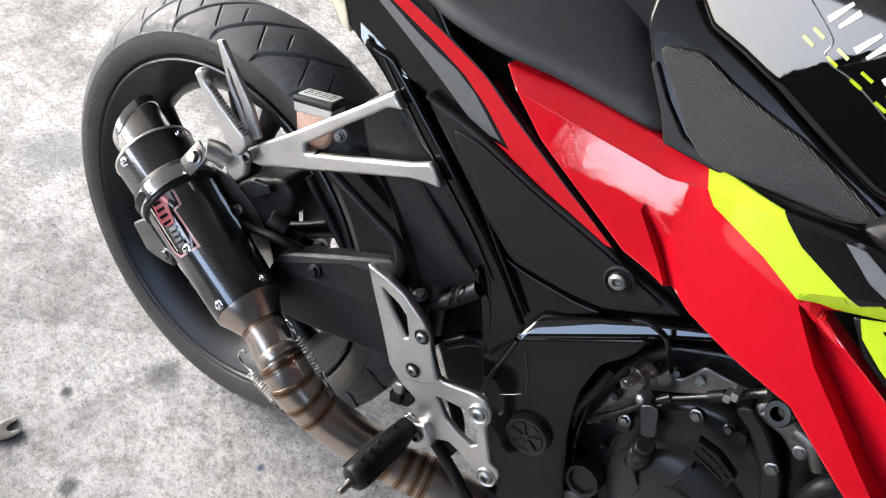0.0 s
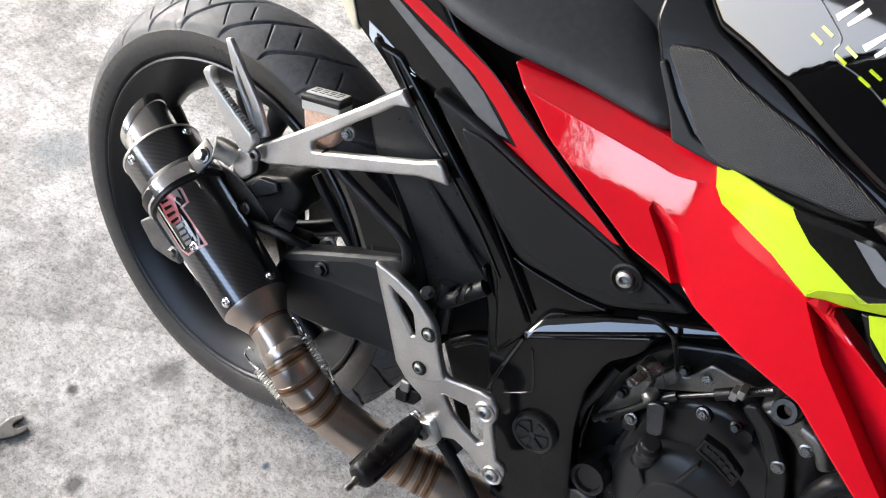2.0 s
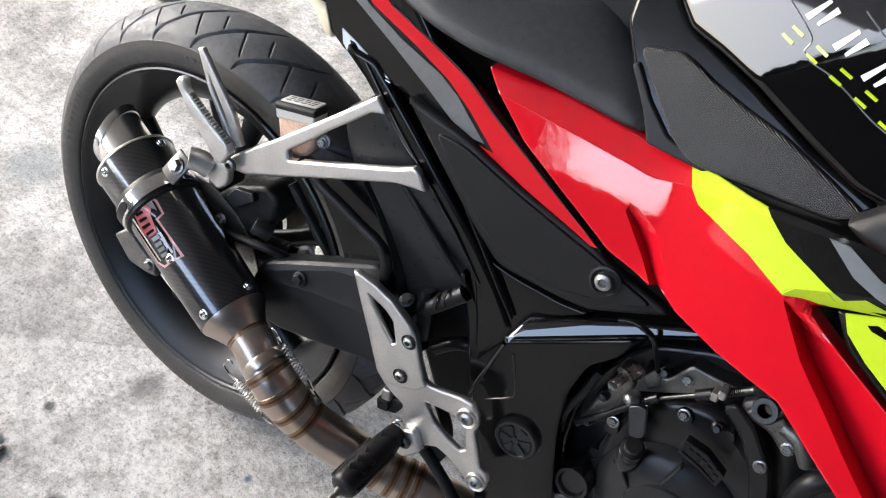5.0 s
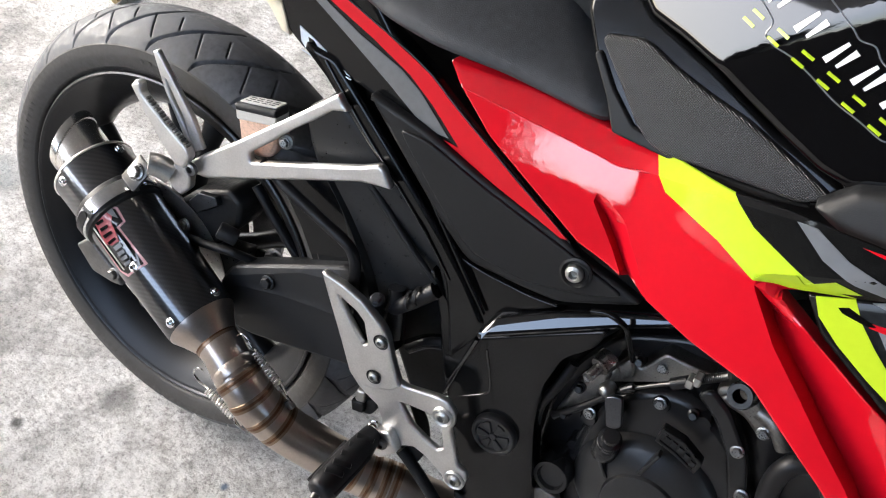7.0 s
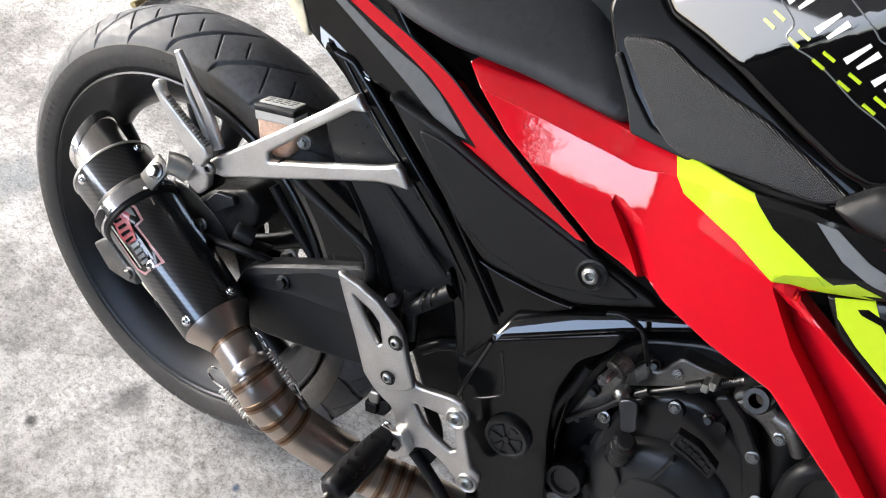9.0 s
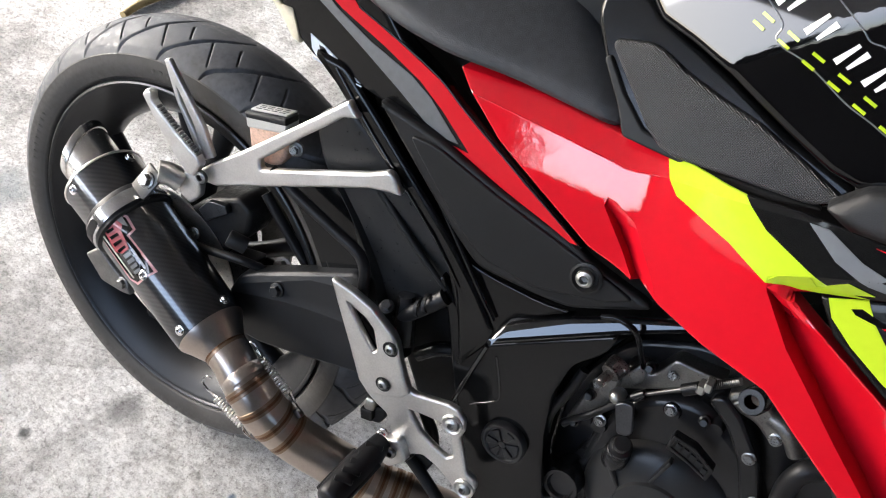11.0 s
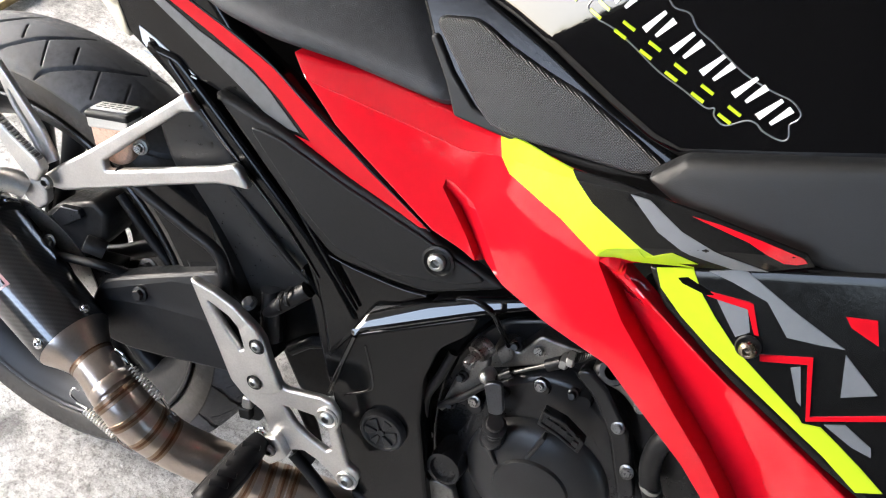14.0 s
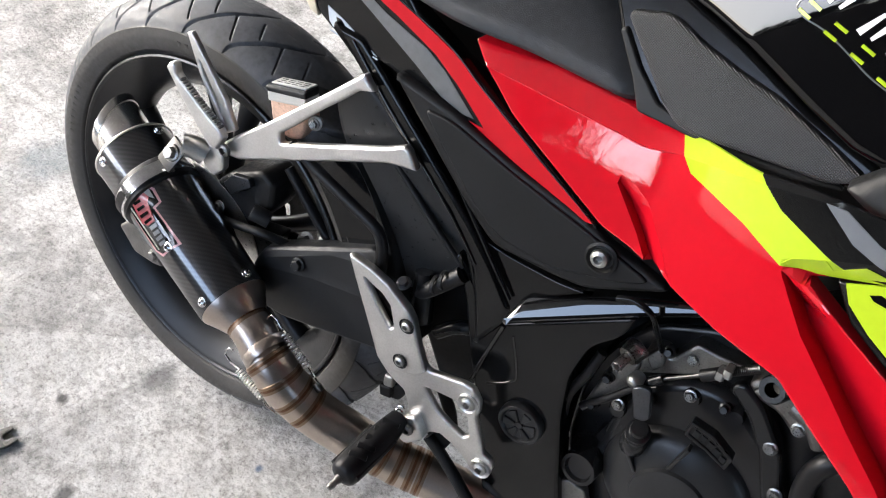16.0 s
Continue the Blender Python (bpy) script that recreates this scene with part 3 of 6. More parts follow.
def build_blocker_tree(x, y, z, r):
    """A small added tree: tapered trunk, limbs and a crown of loose clumps."""
    tree = tagged(new("tree"), "unseen small green tree added to block sky in the panel's reflection", "tree")
    tree.matrix_world = pose(x, y, 0)
    part("trunk", tube_bm([(0, 0, 0), (0.02, 0.01, z * 0.4), (-0.02, 0, z * 0.8), (0, 0, z)], [0.06, 0.05, 0.04, 0.02], 14, 6), BARK, tree)
    rng = random.Random(5)
    tips = []
    for i in range(34):
        a, e, k = rng.uniform(0, 6.28), rng.uniform(-0.8, 1.5), rng.uniform(0.55, 0.95)
        tips.append(Vector((math.cos(a) * math.cos(e) * r * k, math.sin(a) * math.cos(e) * r * k, z + math.sin(e) * r * k * 1.1)))
    for t in tips[:9]:
        part("limb", tube_bm([(0, 0, z * 0.75), tuple(t * 0.5 + Vector((0, 0, z * 0.42))), tuple(t)], [0.025, 0.016, 0.006], 8, 4), BARK, tree)

    def at(g):
        c = g.choice(tips + [Vector((0, 0, z))] * 8)
        return [c[i] + g.gauss(0, r * (0.17 if c.x else 0.3)) for i in range(3)]

    link_data("crown", leaves(5200, at, 0.045, 8), LEAF, tree, "dusty green leaves", 0)


# Unseen stand-in for the dark shape that the red panel mirrors.
build_blocker_tree(-2.47, -3.95, 1.32, 0.57)
# Unseen leaves, added so that the reflected sky ends in a ragged edge.
hedge = link_data("hedge", leaves(5200, lambda g: (g.uniform(-3.4, 1.2), -3.75 + g.gauss(0, 0.08), 1.12 + 0.075 * noise.noise((g.random() * 0.01, 0, 0)) + abs(g.gauss(0, 0.075))), 0.04, 4), LEAF, None, "unseen uneven leaf band added to roughen the reflected skyline", 0)
tagged(hedge, category="hedge", kind="stuff")

# ---- motorcycle ----
bike = tagged(new("motorcycle"), "red and black sport motorcycle with lime and grey decals", "motorcycle")
bike.matrix_world = pose(0, 0, -0.0345, -12.0, 0, 0)

# rear wheel
wheel = new("rear_wheel")
wheel.parent = bike
wheel.matrix_basis = pose(0.0488, -0.0336, 0.3362, 0.7, 0, -1.3) @ Matrix.Diagonal((1.013, 1.013, 1.013, 1))


def tyre_profile():
    """Half-widths and radii across the tyre from bead to bead."""
    ctrl = [(-0.044, 0.222), (-0.0462, 0.2315), (-0.0472, 0.238), (-0.0545, 0.2435), (-0.0585, 0.256), (-0.0585, 0.2675), (-0.0575, 0.2705), (-0.052, 0.2805), (-0.041, 0.291), (-0.022, 0.3), (0, 0.303)]
    pts = [tuple(p) for p in spline(ctrl, 16)]
    return pts + [(-y, r) for y, r in reversed(pts[:-1])]


SWEEP = [(-0.02, 19.2), (0.0, 16.8), (0.01, 14.9), (0.02, 12.9), (0.03, 10.4), (0.04, 8.0), (0.05, 4.6), (0.06, 2.4)]


def groove(deg, y):
    """Depth of the tread pattern at an angle and an offset: swept grooves past the crown and two thin sipes a pitch."""
    pitch = 360 / 27
    depth = 0.0
    for side in (-1, 1):
        u = y * side
        start = -0.018 if side < 0 else 0.024
        if not start < u < 0.0585:
            continue
        base = deg - 101.2 + (pitch / 2 if side > 0 else 0)
        k = (base + lin(u, SWEEP)) % pitch
        d = min(k, pitch - k) * 0.00535
        w = 0.0034 * max(0.12, min(1.0, (0.0585 - u) / 0.006, (u - start) / 0.034))
        depth = max(depth, 0.0042 * max(0.0, min(1.0, (w + 0.0006 - d) / 0.0012)))
        for lo, hi, turn in ((0.018, 0.048, 3.1), (0.011, 0.031, -5.0)):
            if lo < u < hi:
                k = (base + turn - 120 * (hi - u)) % pitch
                depth = max(depth, 0.0022 * max(0.0, min(1.0, (0.0013 - min(k, pitch - k) * 0.00535) / 0.0007)))
    return depth


def turned(prof, seg, cut):
    bm = bmesh.new()
    rings = []
    for i in range(seg):
        a = 2 * math.pi * i / seg
        ca, sa, deg = math.cos(a), math.sin(a), math.degrees(a)
        rings.append([bm.verts.new(((r - cut(deg, y, r)) * ca, y, (r - cut(deg, y, r)) * sa)) for y, r in prof])
    n = len(prof)
    for i in range(seg):
        a, b = rings[i], rings[(i + 1) % seg]
        for j in range(n - 1):
            bm.faces.new((a[j], b[j], b[j + 1], a[j + 1]))
    return bm


def build_tyre():
    prof = tyre_profile()
    half = len(prof) // 2
    k = next(i for i, p in enumerate(prof) if p[1] > 0.2702)
    tread = part("tyre", turned(prof[k:len(prof) - k], 1800, lambda d, y, r: groove(d, y)), RUBBER, wheel, "worn black road tyre with curved tread grooves", 60)
    for flip in (1, -1):
        wall = [(y * flip, r) for y, r in prof[:k + 1]]
        bm = turned(wall if flip > 0 else wall[::-1], 180, lambda d, y, r: 0.0008 if 0.2405 < r < 0.2435 else 0.0)
        part("sidewall", bm, SIDEWALL, tread, "smooth brownish black sidewall", 60)
    return tread


tyre = build_tyre()


def sidewall_bars():
    """Raised moulded lettering on the sidewall that cannot be read, as plain bars."""
    rng = random.Random(3)
    for centre, count in ((318, 5), (97, 4), (165, 8), (250, 6)):
        for i in range(count):
            a = radians(centre + (i - count / 2) * 2.6)
            m = Matrix.Translation((0.2535 * math.cos(a), -0.0575, 0.2535 * math.sin(a))) @ Matrix.Rotation(-a, 4, "Y") @ Matrix.Rotation(radians(-18), 4, "Z")
            part("moulded_bar", box_bm((0.011, 0.0012, 0.0045 + 0.002 * rng.random()), m, 0.0003), SIDEWALL, tyre)


sidewall_bars()
lathe("rim", [(0.205, -0.034), (0.2195, -0.0445), (0.2265, -0.049), (0.2315, -0.053), (0.2345, -0.0535), (0.236, -0.052), (0.2355, -0.049), (0.229, -0.0445), (0.221, -0.039), (0.207, -0.028), (0.196, -0.014), (0.194, 0), (0.196, 0.014), (0.207, 0.028), (0.221, 0.039), (0.2345, 0.05), (0.2315, 0.0525), (0.2195, 0.0445), (0.205, 0.034), (0.19, 0.016), (0.186, 0.0), (0.19, -0.016)], (0, 0, 0), (0, 1, 0), RIM, wheel, "dark painted alloy rim", 144, True)
# The black lip's highlight line is put into a paler metal colour.
lathe("rim_lip", [(0.2295, -0.0495), (0.2308, -0.0528), (0.2335, -0.0545), (0.2358, -0.0535), (0.2366, -0.05), (0.233, -0.047)], (0, 0, 0), (0, 1, 0), LIP_HIGHLIGHT, wheel, "black rim lip with its highlight put in as paler metal", 144, True)
lathe("hub", [(0, -0.075), (0.017, -0.075), (0.019, -0.066), (0.04, -0.06), (0.045, -0.03), (0.05, 0), (0.05, 0.05), (0.0, 0.06)], (0, 0, 0), (0, 1, 0), RIM, wheel, "", 40)
lathe("brake_disc", [(0.078, -0.064), (0.108, -0.064), (0.1085, -0.0625), (0.108, -0.061), (0.078, -0.061)], (0, 0, 0), (0, 1, 0), STEEL, wheel, "steel brake disc", 72, True)
lathe("sprocket", [(0.05, 0.058), (0.1, 0.058), (0.1, 0.064), (0.05, 0.064)], (0, 0, 0), (0, 1, 0), CAST, wheel, "", 40, True)
for i in range(5):
    a0 = radians(72 * i + 20)
    for da in (-0.16, 0.16):
        ends = [(0.03, 0), (0.085, da * 0.45), (0.14, da * 0.8), (0.192, da)]
        pts = [(r * math.cos(a0 + d), -0.012 + 0.004 * k, r * math.sin(a0 + d)) for k, (r, d) in enumerate(ends)]
        tube("spoke", pts, [0.021, 0.0125, 0.0115, 0.017], RIM, wheel, "", 14, 5)


def build_hugger():
    """The inner mudguard: a ribbed shell in front of the wheel."""
    bm = bmesh.new()
    rings = []
    for i in range(48):
        a = radians(6 + 43 * i / 47)
        ring = []
        for y, r in [(-0.087, 0.329), (-0.083, 0.334), (-0.074, 0.3385), (-0.06, 0.341), (-0.045, 0.343), (-0.02, 0.345), (0.02, 0.345), (0.045, 0.342), (0.066, 0.337), (0.082, 0.322), (0.085, 0.29)]:
            ring.append(bm.verts.new((r * math.cos(a), y, r * math.sin(a))))
        rings.append(ring)
    for a, b in zip(rings, rings[1:]):
        for j in range(len(a) - 1):
            bm.faces.new((a[j], b[j], b[j + 1], a[j + 1]))
    bmesh.ops.solidify(bm, geom=bm.faces[:], thickness=0.003)
    bmesh.ops.translate(bm, vec=(0.05, -0.02, 0.334), verts=bm.verts)
    return part("mudguard", bm, MATTE, bike, "matte black inner mudguard")


hugger = build_hugger()
tube("rib", [(0.272, -0.100, 0.629), (0.324, -0.100, 0.590), (0.378, -0.100, 0.547), (0.425, -0.100, 0.514)], [0.003, 0.004, 0.004, 0.003], MATTE, hugger)



def s_guard(x, z):
    """A side of the mudguard that rolls in towards its rear edge."""
    k = max(0.0, 0.345 - 0.15 * (z - 0.5) - x)
    return -0.1 + 1.6 * k * k + 0.12 * (x - 0.345)


guard = skin("mudguard_side", [(0.232, 0.637), (0.236, 0.619), (0.245, 0.598), (0.256, 0.582), (0.274, 0.564), (0.290, 0.548), (0.302, 0.532), (0.312, 0.508), (0.321, 0.483), (0.334, 0.447), (0.355, 0.438), (0.404, 0.470), (0.439, 0.503), (0.434, 0.535), (0.394, 0.572), (0.344, 0.614), (0.296, 0.652), (0.265, 0.670)], s_guard, 0.03, DUSTY, hugger, 0.008, 0.006, 0, "dust-flecked matte black plastic", 0.008)
# Guessed inner wall, added as a dark sheet where the tread lies in shade.
plate("mudguard_dark_sheet", [(0.204, 0.546), (0.2126, 0.5365), (0.2284, 0.5188), (0.2491, 0.4945), (0.2706, 0.4608), (0.2764, 0.4486), (0.3307, 0.480), (0.3228, 0.5172), (0.3087, 0.5438), (0.2875, 0.5661), (0.2761, 0.582)], -0.1, 0.003, FRAME, hugger, 0.001, 0.004)
tube("rib", [(0.250, -0.098, 0.632), (0.273, -0.098, 0.622), (0.305, -0.098, 0.604)], [0.002, 0.0028, 0.002], DUSTY, guard, "", 10, 4)

# swingarm
LEDGE = [(0.14, 0.365), (0.157, 0.371), (0.166, 0.373), (0.207, 0.388), (0.249, 0.403), (0.305, 0.416), (0.353, 0.425), (0.46, 0.44)]
SHOULDER = [(0.14, 0.362), (0.155, 0.371), (0.166, 0.3825), (0.271, 0.448), (0.327, 0.4656), (0.343, 0.469), (0.46, 0.48)]


def s_swing(x, z):
    """A flat lower web, a rounded ledge, an upright flank and a shoulder that leans in."""
    k, up = z - lin(x, LEDGE), z - lin(x, SHOULDER)
    y = -0.122 + (-0.03 * k if k < 0 else min(k, 0.008) * 0.25 + 0.06 * max(0.0, k - 0.008))
    return y + 0.28 * max(0.0, up)


swing = skin("swingarm", [(0.168, 0.388), (0.1746, 0.4006), (0.1956, 0.4145), (0.2644, 0.4539), (0.3206, 0.4831), (0.336, 0.480), (0.3376, 0.4616), (0.339, 0.4166), (0.395, 0.364), (0.351, 0.355), (0.319, 0.346), (0.257, 0.327), (0.215, 0.316), (0.185, 0.315), (0.175, 0.342), (0.163, 0.369)], s_swing, 0.02, SWING, bike, 0.006, 0.004, 0, "black box-section swingarm", 0.005, lines=[LEDGE, [(x, z + 0.008) for x, z in LEDGE], SHOULDER], smooth=14)
plate("bolt_pocket", [(0.2237, 0.3936), (0.2213, 0.4106), (0.2249, 0.4205), (0.2335, 0.4255), (0.2397, 0.4214), (0.2429, 0.4051), (0.2342, 0.3959)], -0.1193, 0.006, BLACK, swing, 0.001, 0.004)
bolt("bolt", (0.2312, -0.1215, 0.4114), (0, -1, 0.2), 0.0068, SWING, swing, "hex", "black hexagon bolt")
bolt("axle_nut", [(0.202, -0.070, 0.401)][0], (0, -1, 0.3), 0.01, CAST, swing, "hex", "dull axle nut")
plate("far_arm", [(-0.02, 0.315), (-0.02, 0.36), (0.16, 0.4), (0.34, 0.45), (0.44, 0.44), (0.43, 0.36), (0.3, 0.32), (0.12, 0.3)], 0.075, 0.035, SWING, swing, 0.005, 0.01)
plate("rear_lug", [(0.123, 0.375), (0.134, 0.399), (0.179, 0.410), (0.168, 0.367), (0.152, 0.348)], -0.1, 0.03, BLACK, swing, 0.004, 0.006)

# frame
rail = plate("subframe_rail", [(0.223, 0.711), (0.275, 0.667), (0.322, 0.629), (0.358, 0.603), (0.394, 0.578), (0.424, 0.546), (0.437, 0.525), (0.449, 0.490), (0.465, 0.434), (0.487, 0.478), (0.491, 0.502), (0.458, 0.542), (0.424, 0.575), (0.380, 0.612), (0.337, 0.648), (0.296, 0.682), (0.262, 0.709)], -0.11, 0.034, FRAME, bike, 0.006, 0.006, label="black cast subframe rail", res=3)
tube("rail_ridge", [(0.253, -0.1105, 0.703), (0.305, -0.1105, 0.655), (0.346, -0.1105, 0.621), (0.395, -0.1105, 0.580), (0.419, -0.1105, 0.557), (0.441, -0.1105, 0.534)], [0.0016, 0.0018, 0.0018, 0.0018, 0.0016, 0.001], LACQUER, rail, "", 10, 6)
tube("rail_edge", [(0.388, -0.110, 0.622), (0.427, -0.1105, 0.583), (0.461, -0.1105, 0.545), (0.487, -0.110, 0.516)], [0.001, 0.003, 0.003, 0.002], FRAME, rail, "", 10, 6)
gusset = plate("frame_gusset", [(0.413, 0.560), (0.449, 0.563), (0.471, 0.562), (0.497, 0.562), (0.527, 0.563), (0.556, 0.568), (0.506, 0.523), (0.493, 0.495), (0.475, 0.474), (0.449, 0.489)], -0.106, 0.02, FRAME, bike, 0.003, 0.004, label="gloss black frame gusset")
tube("gusset_edge", [(0.446, -0.1085, 0.565), (0.471, -0.1085, 0.562), (0.497, -0.1085, 0.562), (0.527, -0.1085, 0.563), (0.553, -0.1085, 0.567)], 0.001, LACQUER, gusset, "", 10, 4)
plate("frame_rail", [(0.491, 0.499), (0.494, 0.510), (0.501, 0.525), (0.556, 0.561), (0.599, 0.583), (0.665, 0.611), (0.693, 0.611), (0.609, 0.567)], -0.118, 0.045, LACQUER, bike, 0.006, 0.005, label="gloss black frame rail", tilt=(0, 0.42), ref=(0.55, 0.535))
pivot = plate("pivot_plate", [(0.413, 0.533), (0.458, 0.491), (0.482, 0.474), (0.609, 0.567), (0.603, 0.537), (0.578, 0.505), (0.571, 0.456), (0.580, 0.399), (0.607, 0.307), (0.629, 0.240), (0.549, 0.154), (0.523, 0.237), (0.476, 0.377), (0.463, 0.405), (0.438, 0.476)], -0.102, 0.03, FRAME, bike, 0.004, 0.01, label="gloss black swingarm pivot plate")
tube("web", [(0.488, -0.104, 0.476), (0.479, -0.104, 0.427), (0.472, -0.104, 0.383)], 0.0026, LACQUER, pivot, "", 10, 4)
tube("recess_rim", [(0.501, -0.102, 0.468), (0.512, -0.102, 0.442), (0.519, -0.102, 0.420), (0.516, -0.102, 0.410), (0.491, -0.102, 0.388)], 0.0016, LACQUER, pivot, "", 10, 4)
cap_c = [(0.543, -0.106, 0.367)][0]
cap = lathe("pivot_cap", [(0, 0.003), (0.0195, 0.003), (0.0215, 0.0055), (0.0245, 0.0055), (0.0262, 0.0035), (0.0268, 0.0), (0.0268, -0.012), (0, -0.012)], cap_c, (0, -1, 0), SATIN, bike, "round black pivot cap", 48)
for i in range(6):
    a = 2 * math.pi * (i + 0.2) / 6
    lobe = [(0.005, -0.0016), (0.0185, -0.0052), (0.0195, 0.0), (0.0185, 0.0052), (0.005, 0.0016)]
    plate("lobe", [(cap_c[0] + u * math.cos(a) - v * math.sin(a), cap_c[2] + u * math.sin(a) + v * math.cos(a)) for u, v in lobe], cap_c[1] - 0.0055, 0.004, SATIN, cap, 0.0008, 0.001)
lathe("hub", [(0, 0.0055), (0.004, 0.0055), (0.005, 0.004), (0.005, 0.0), (0, 0.0)], cap_c, (0, -1, 0), SATIN, cap, "", 24)

# side cover and tail
side = plate("side_cover", [(0.307, 0.697), (0.346, 0.691), (0.381, 0.685), (0.452, 0.664), (0.542, 0.645), (0.557, 0.637), (0.629, 0.621), (0.589, 0.598), (0.554, 0.579), (0.518, 0.575), (0.455, 0.573), (0.420, 0.598), (0.386, 0.627), (0.344, 0.664)], -0.12, 0.016, MATTE, bike, 0.005, 0.012, label="matte black side cover")
plate("rim_step", [(0.384, 0.678), (0.455, 0.658), (0.543, 0.638), (0.609, 0.621), (0.581, 0.605), (0.515, 0.584), (0.458, 0.587), (0.427, 0.607), (0.394, 0.636), (0.366, 0.662), (0.351, 0.678)], -0.123, 0.006, MATTE, side, 0.002, 0.01)
lathe("screw_seat", [(0, -0.004), (0.015, -0.004), (0.016, 0.001), (0.0135, 0.002), (0.011, -0.001)], [(0.560, -0.124, 0.622)][0], (0, -1, 0.05), MATTE, side)
bolt("screw", [(0.559, -0.124, 0.622)][0], (0, -1, 0.05), 0.0088, NUT, side, label="steel socket screw")
cowl = skin("tail_cowl", [(0.142, 0.774), (0.258, 0.815), (0.318, 0.757), (0.399, 0.722), (0.548, 0.645), (0.537, 0.641), (0.415, 0.666), (0.374, 0.677), (0.311, 0.688), (0.259, 0.694), (0.220, 0.700), (0.189, 0.717)], s_cowl, 0.02, FRAME, bike, 0.008, 0.004, 0, "gloss black tail cowl")
skin("red_stripe", [(0.201, 0.781), (0.233, 0.794), (0.265, 0.768), (0.320, 0.752), (0.364, 0.737), (0.401, 0.717), (0.475, 0.678), (0.541, 0.647), (0.532, 0.645), (0.457, 0.660), (0.415, 0.667), (0.376, 0.681), (0.412, 0.681), (0.375, 0.709), (0.345, 0.727), (0.299, 0.744), (0.247, 0.760)], s_cowl, 0.003, RED_DECAL, cowl, 0.008, 0, 0.0008, "red decal stripe", 0)
skin("grey_stripe", [(0.184, 0.774), (0.201, 0.781), (0.242, 0.758), (0.284, 0.742), (0.335, 0.728), (0.359, 0.716), (0.399, 0.685), (0.387, 0.684), (0.360, 0.690), (0.326, 0.708), (0.270, 0.735), (0.231, 0.753)], s_cowl, 0.003, SILVER_DECAL, cowl, 0.008, 0, 0.0008, "grey decal stripe", 0)
skin("pale_sticker", [(0.214, 0.722), (0.234, 0.716), (0.258, 0.706), (0.281, 0.696), (0.263, 0.697), (0.225, 0.702), (0.218, 0.708)], s_cowl, 0.003, PALE_DECAL, cowl, 0.008, 0, 0.001, "pale blue sticker", 0)
skin("print", [(0.226, 0.715), (0.233, 0.7145), (0.243, 0.706), (0.236, 0.7045), (0.229, 0.7085)], s_cowl, 0.003, GLOSS, cowl, 0.008, 0, 0.0014, "", 0)
tube("sticker_rim", [(0.222, -0.106, 0.700), (0.257, -0.107, 0.696), (0.283, -0.108, 0.694)], 0.0008, PALE_DECAL, cowl, "", 8, 4)
tube("gap_edge", [(0.265, -0.107, 0.769), (0.320, -0.109, 0.753), (0.364, -0.111, 0.738), (0.400, -0.113, 0.718), (0.475, -0.115, 0.679), (0.544, -0.118, 0.645)], 0.0012, GLOSS, cowl, "", 8, 4)
skin("lamp_lens", [(0.160, 0.752), (0.174, 0.737), (0.188, 0.738), (0.196, 0.724), (0.203, 0.707), (0.193, 0.709), (0.180, 0.723), (0.155, 0.744)], s_cowl, 0.006, LENS, cowl, 0.008, 0.001, 0.002, "pale cream lamp lens", 0)

# seat
seat = skin("seat", [(0.218, 0.800), (0.282, 0.780), (0.321, 0.771), (0.369, 0.766), (0.436, 0.766), (0.501, 0.762), (0.529, 0.760), (0.539, 0.766), (0.534, 0.779), (0.506, 0.805), (0.481, 0.822), (0.461, 0.842), (0.431, 0.881)], s_seat, 0.06, SEAT, bike, 0.009, 0.016, 0, "black vinyl rider seat", 0.012, 0.006)

# red side panel
panel = skin("side_panel", [(0.375, 0.752), (0.458, 0.761), (0.540, 0.762), (0.583, 0.765), (0.647, 0.770), (0.698, 0.782), (0.752, 0.792), (0.815, 0.798), (0.818, 0.797), (0.798, 0.778), (0.758, 0.756), (0.730, 0.741), (0.713, 0.729), (0.736, 0.720), (0.804, 0.693), (0.884, 0.668)] + [(0.972, 0.637), (0.981, 0.619), (0.876, 0.539), (0.855, 0.575), (0.832, 0.597), (0.808, 0.614)] + [(0.761, 0.638), (0.730, 0.654), (0.673, 0.656), (0.638, 0.660), (0.554, 0.669), (0.438, 0.713)], s_red, 0.02, RED, bike, 0.006, 0.0018, 0, "gloss red side panel", lines=RED_LINES, smooth=16)
skin("lime_band", [(0.582, 0.768), (0.652, 0.778), (0.675, 0.765), (0.733, 0.750), (0.758, 0.756), (0.724, 0.739), (0.692, 0.729), (0.656, 0.740), (0.628, 0.744), (0.604, 0.747), (0.593, 0.755)], s_red, 0.003, LIME, panel, 0.006, 0, 0.0012, "lime green decal band", 0, lines=RED_LINES, smooth=16)
skin("black_band", [(0.652, 0.778), (0.694, 0.790), (0.748, 0.800), (0.815, 0.807), (0.823, 0.800), (0.798, 0.778), (0.758, 0.756), (0.733, 0.750), (0.675, 0.765)], s_red, 0.003, FRAME, panel, 0.006, 0, 0.0012, "black decal band", 0, lines=RED_LINES, smooth=16)
skin("grey_band", [(0.698, 0.787), (0.712, 0.790), (0.740, 0.781), (0.770, 0.779), (0.801, 0.780), (0.781, 0.769), (0.751, 0.767), (0.725, 0.772)], s_red, 0.003, GREY_DECAL, panel, 0.006, 0, 0.0018, "grey decal band", 0)
skin("red_wedge", [(0.742, 0.795), (0.760, 0.799), (0.786, 0.802), (0.814, 0.804), (0.818, 0.801), (0.813, 0.796), (0.806, 0.793), (0.781, 0.797)], s_red, 0.003, RED, panel, 0.006, 0, 0.0018, "red decal wedge", 0)
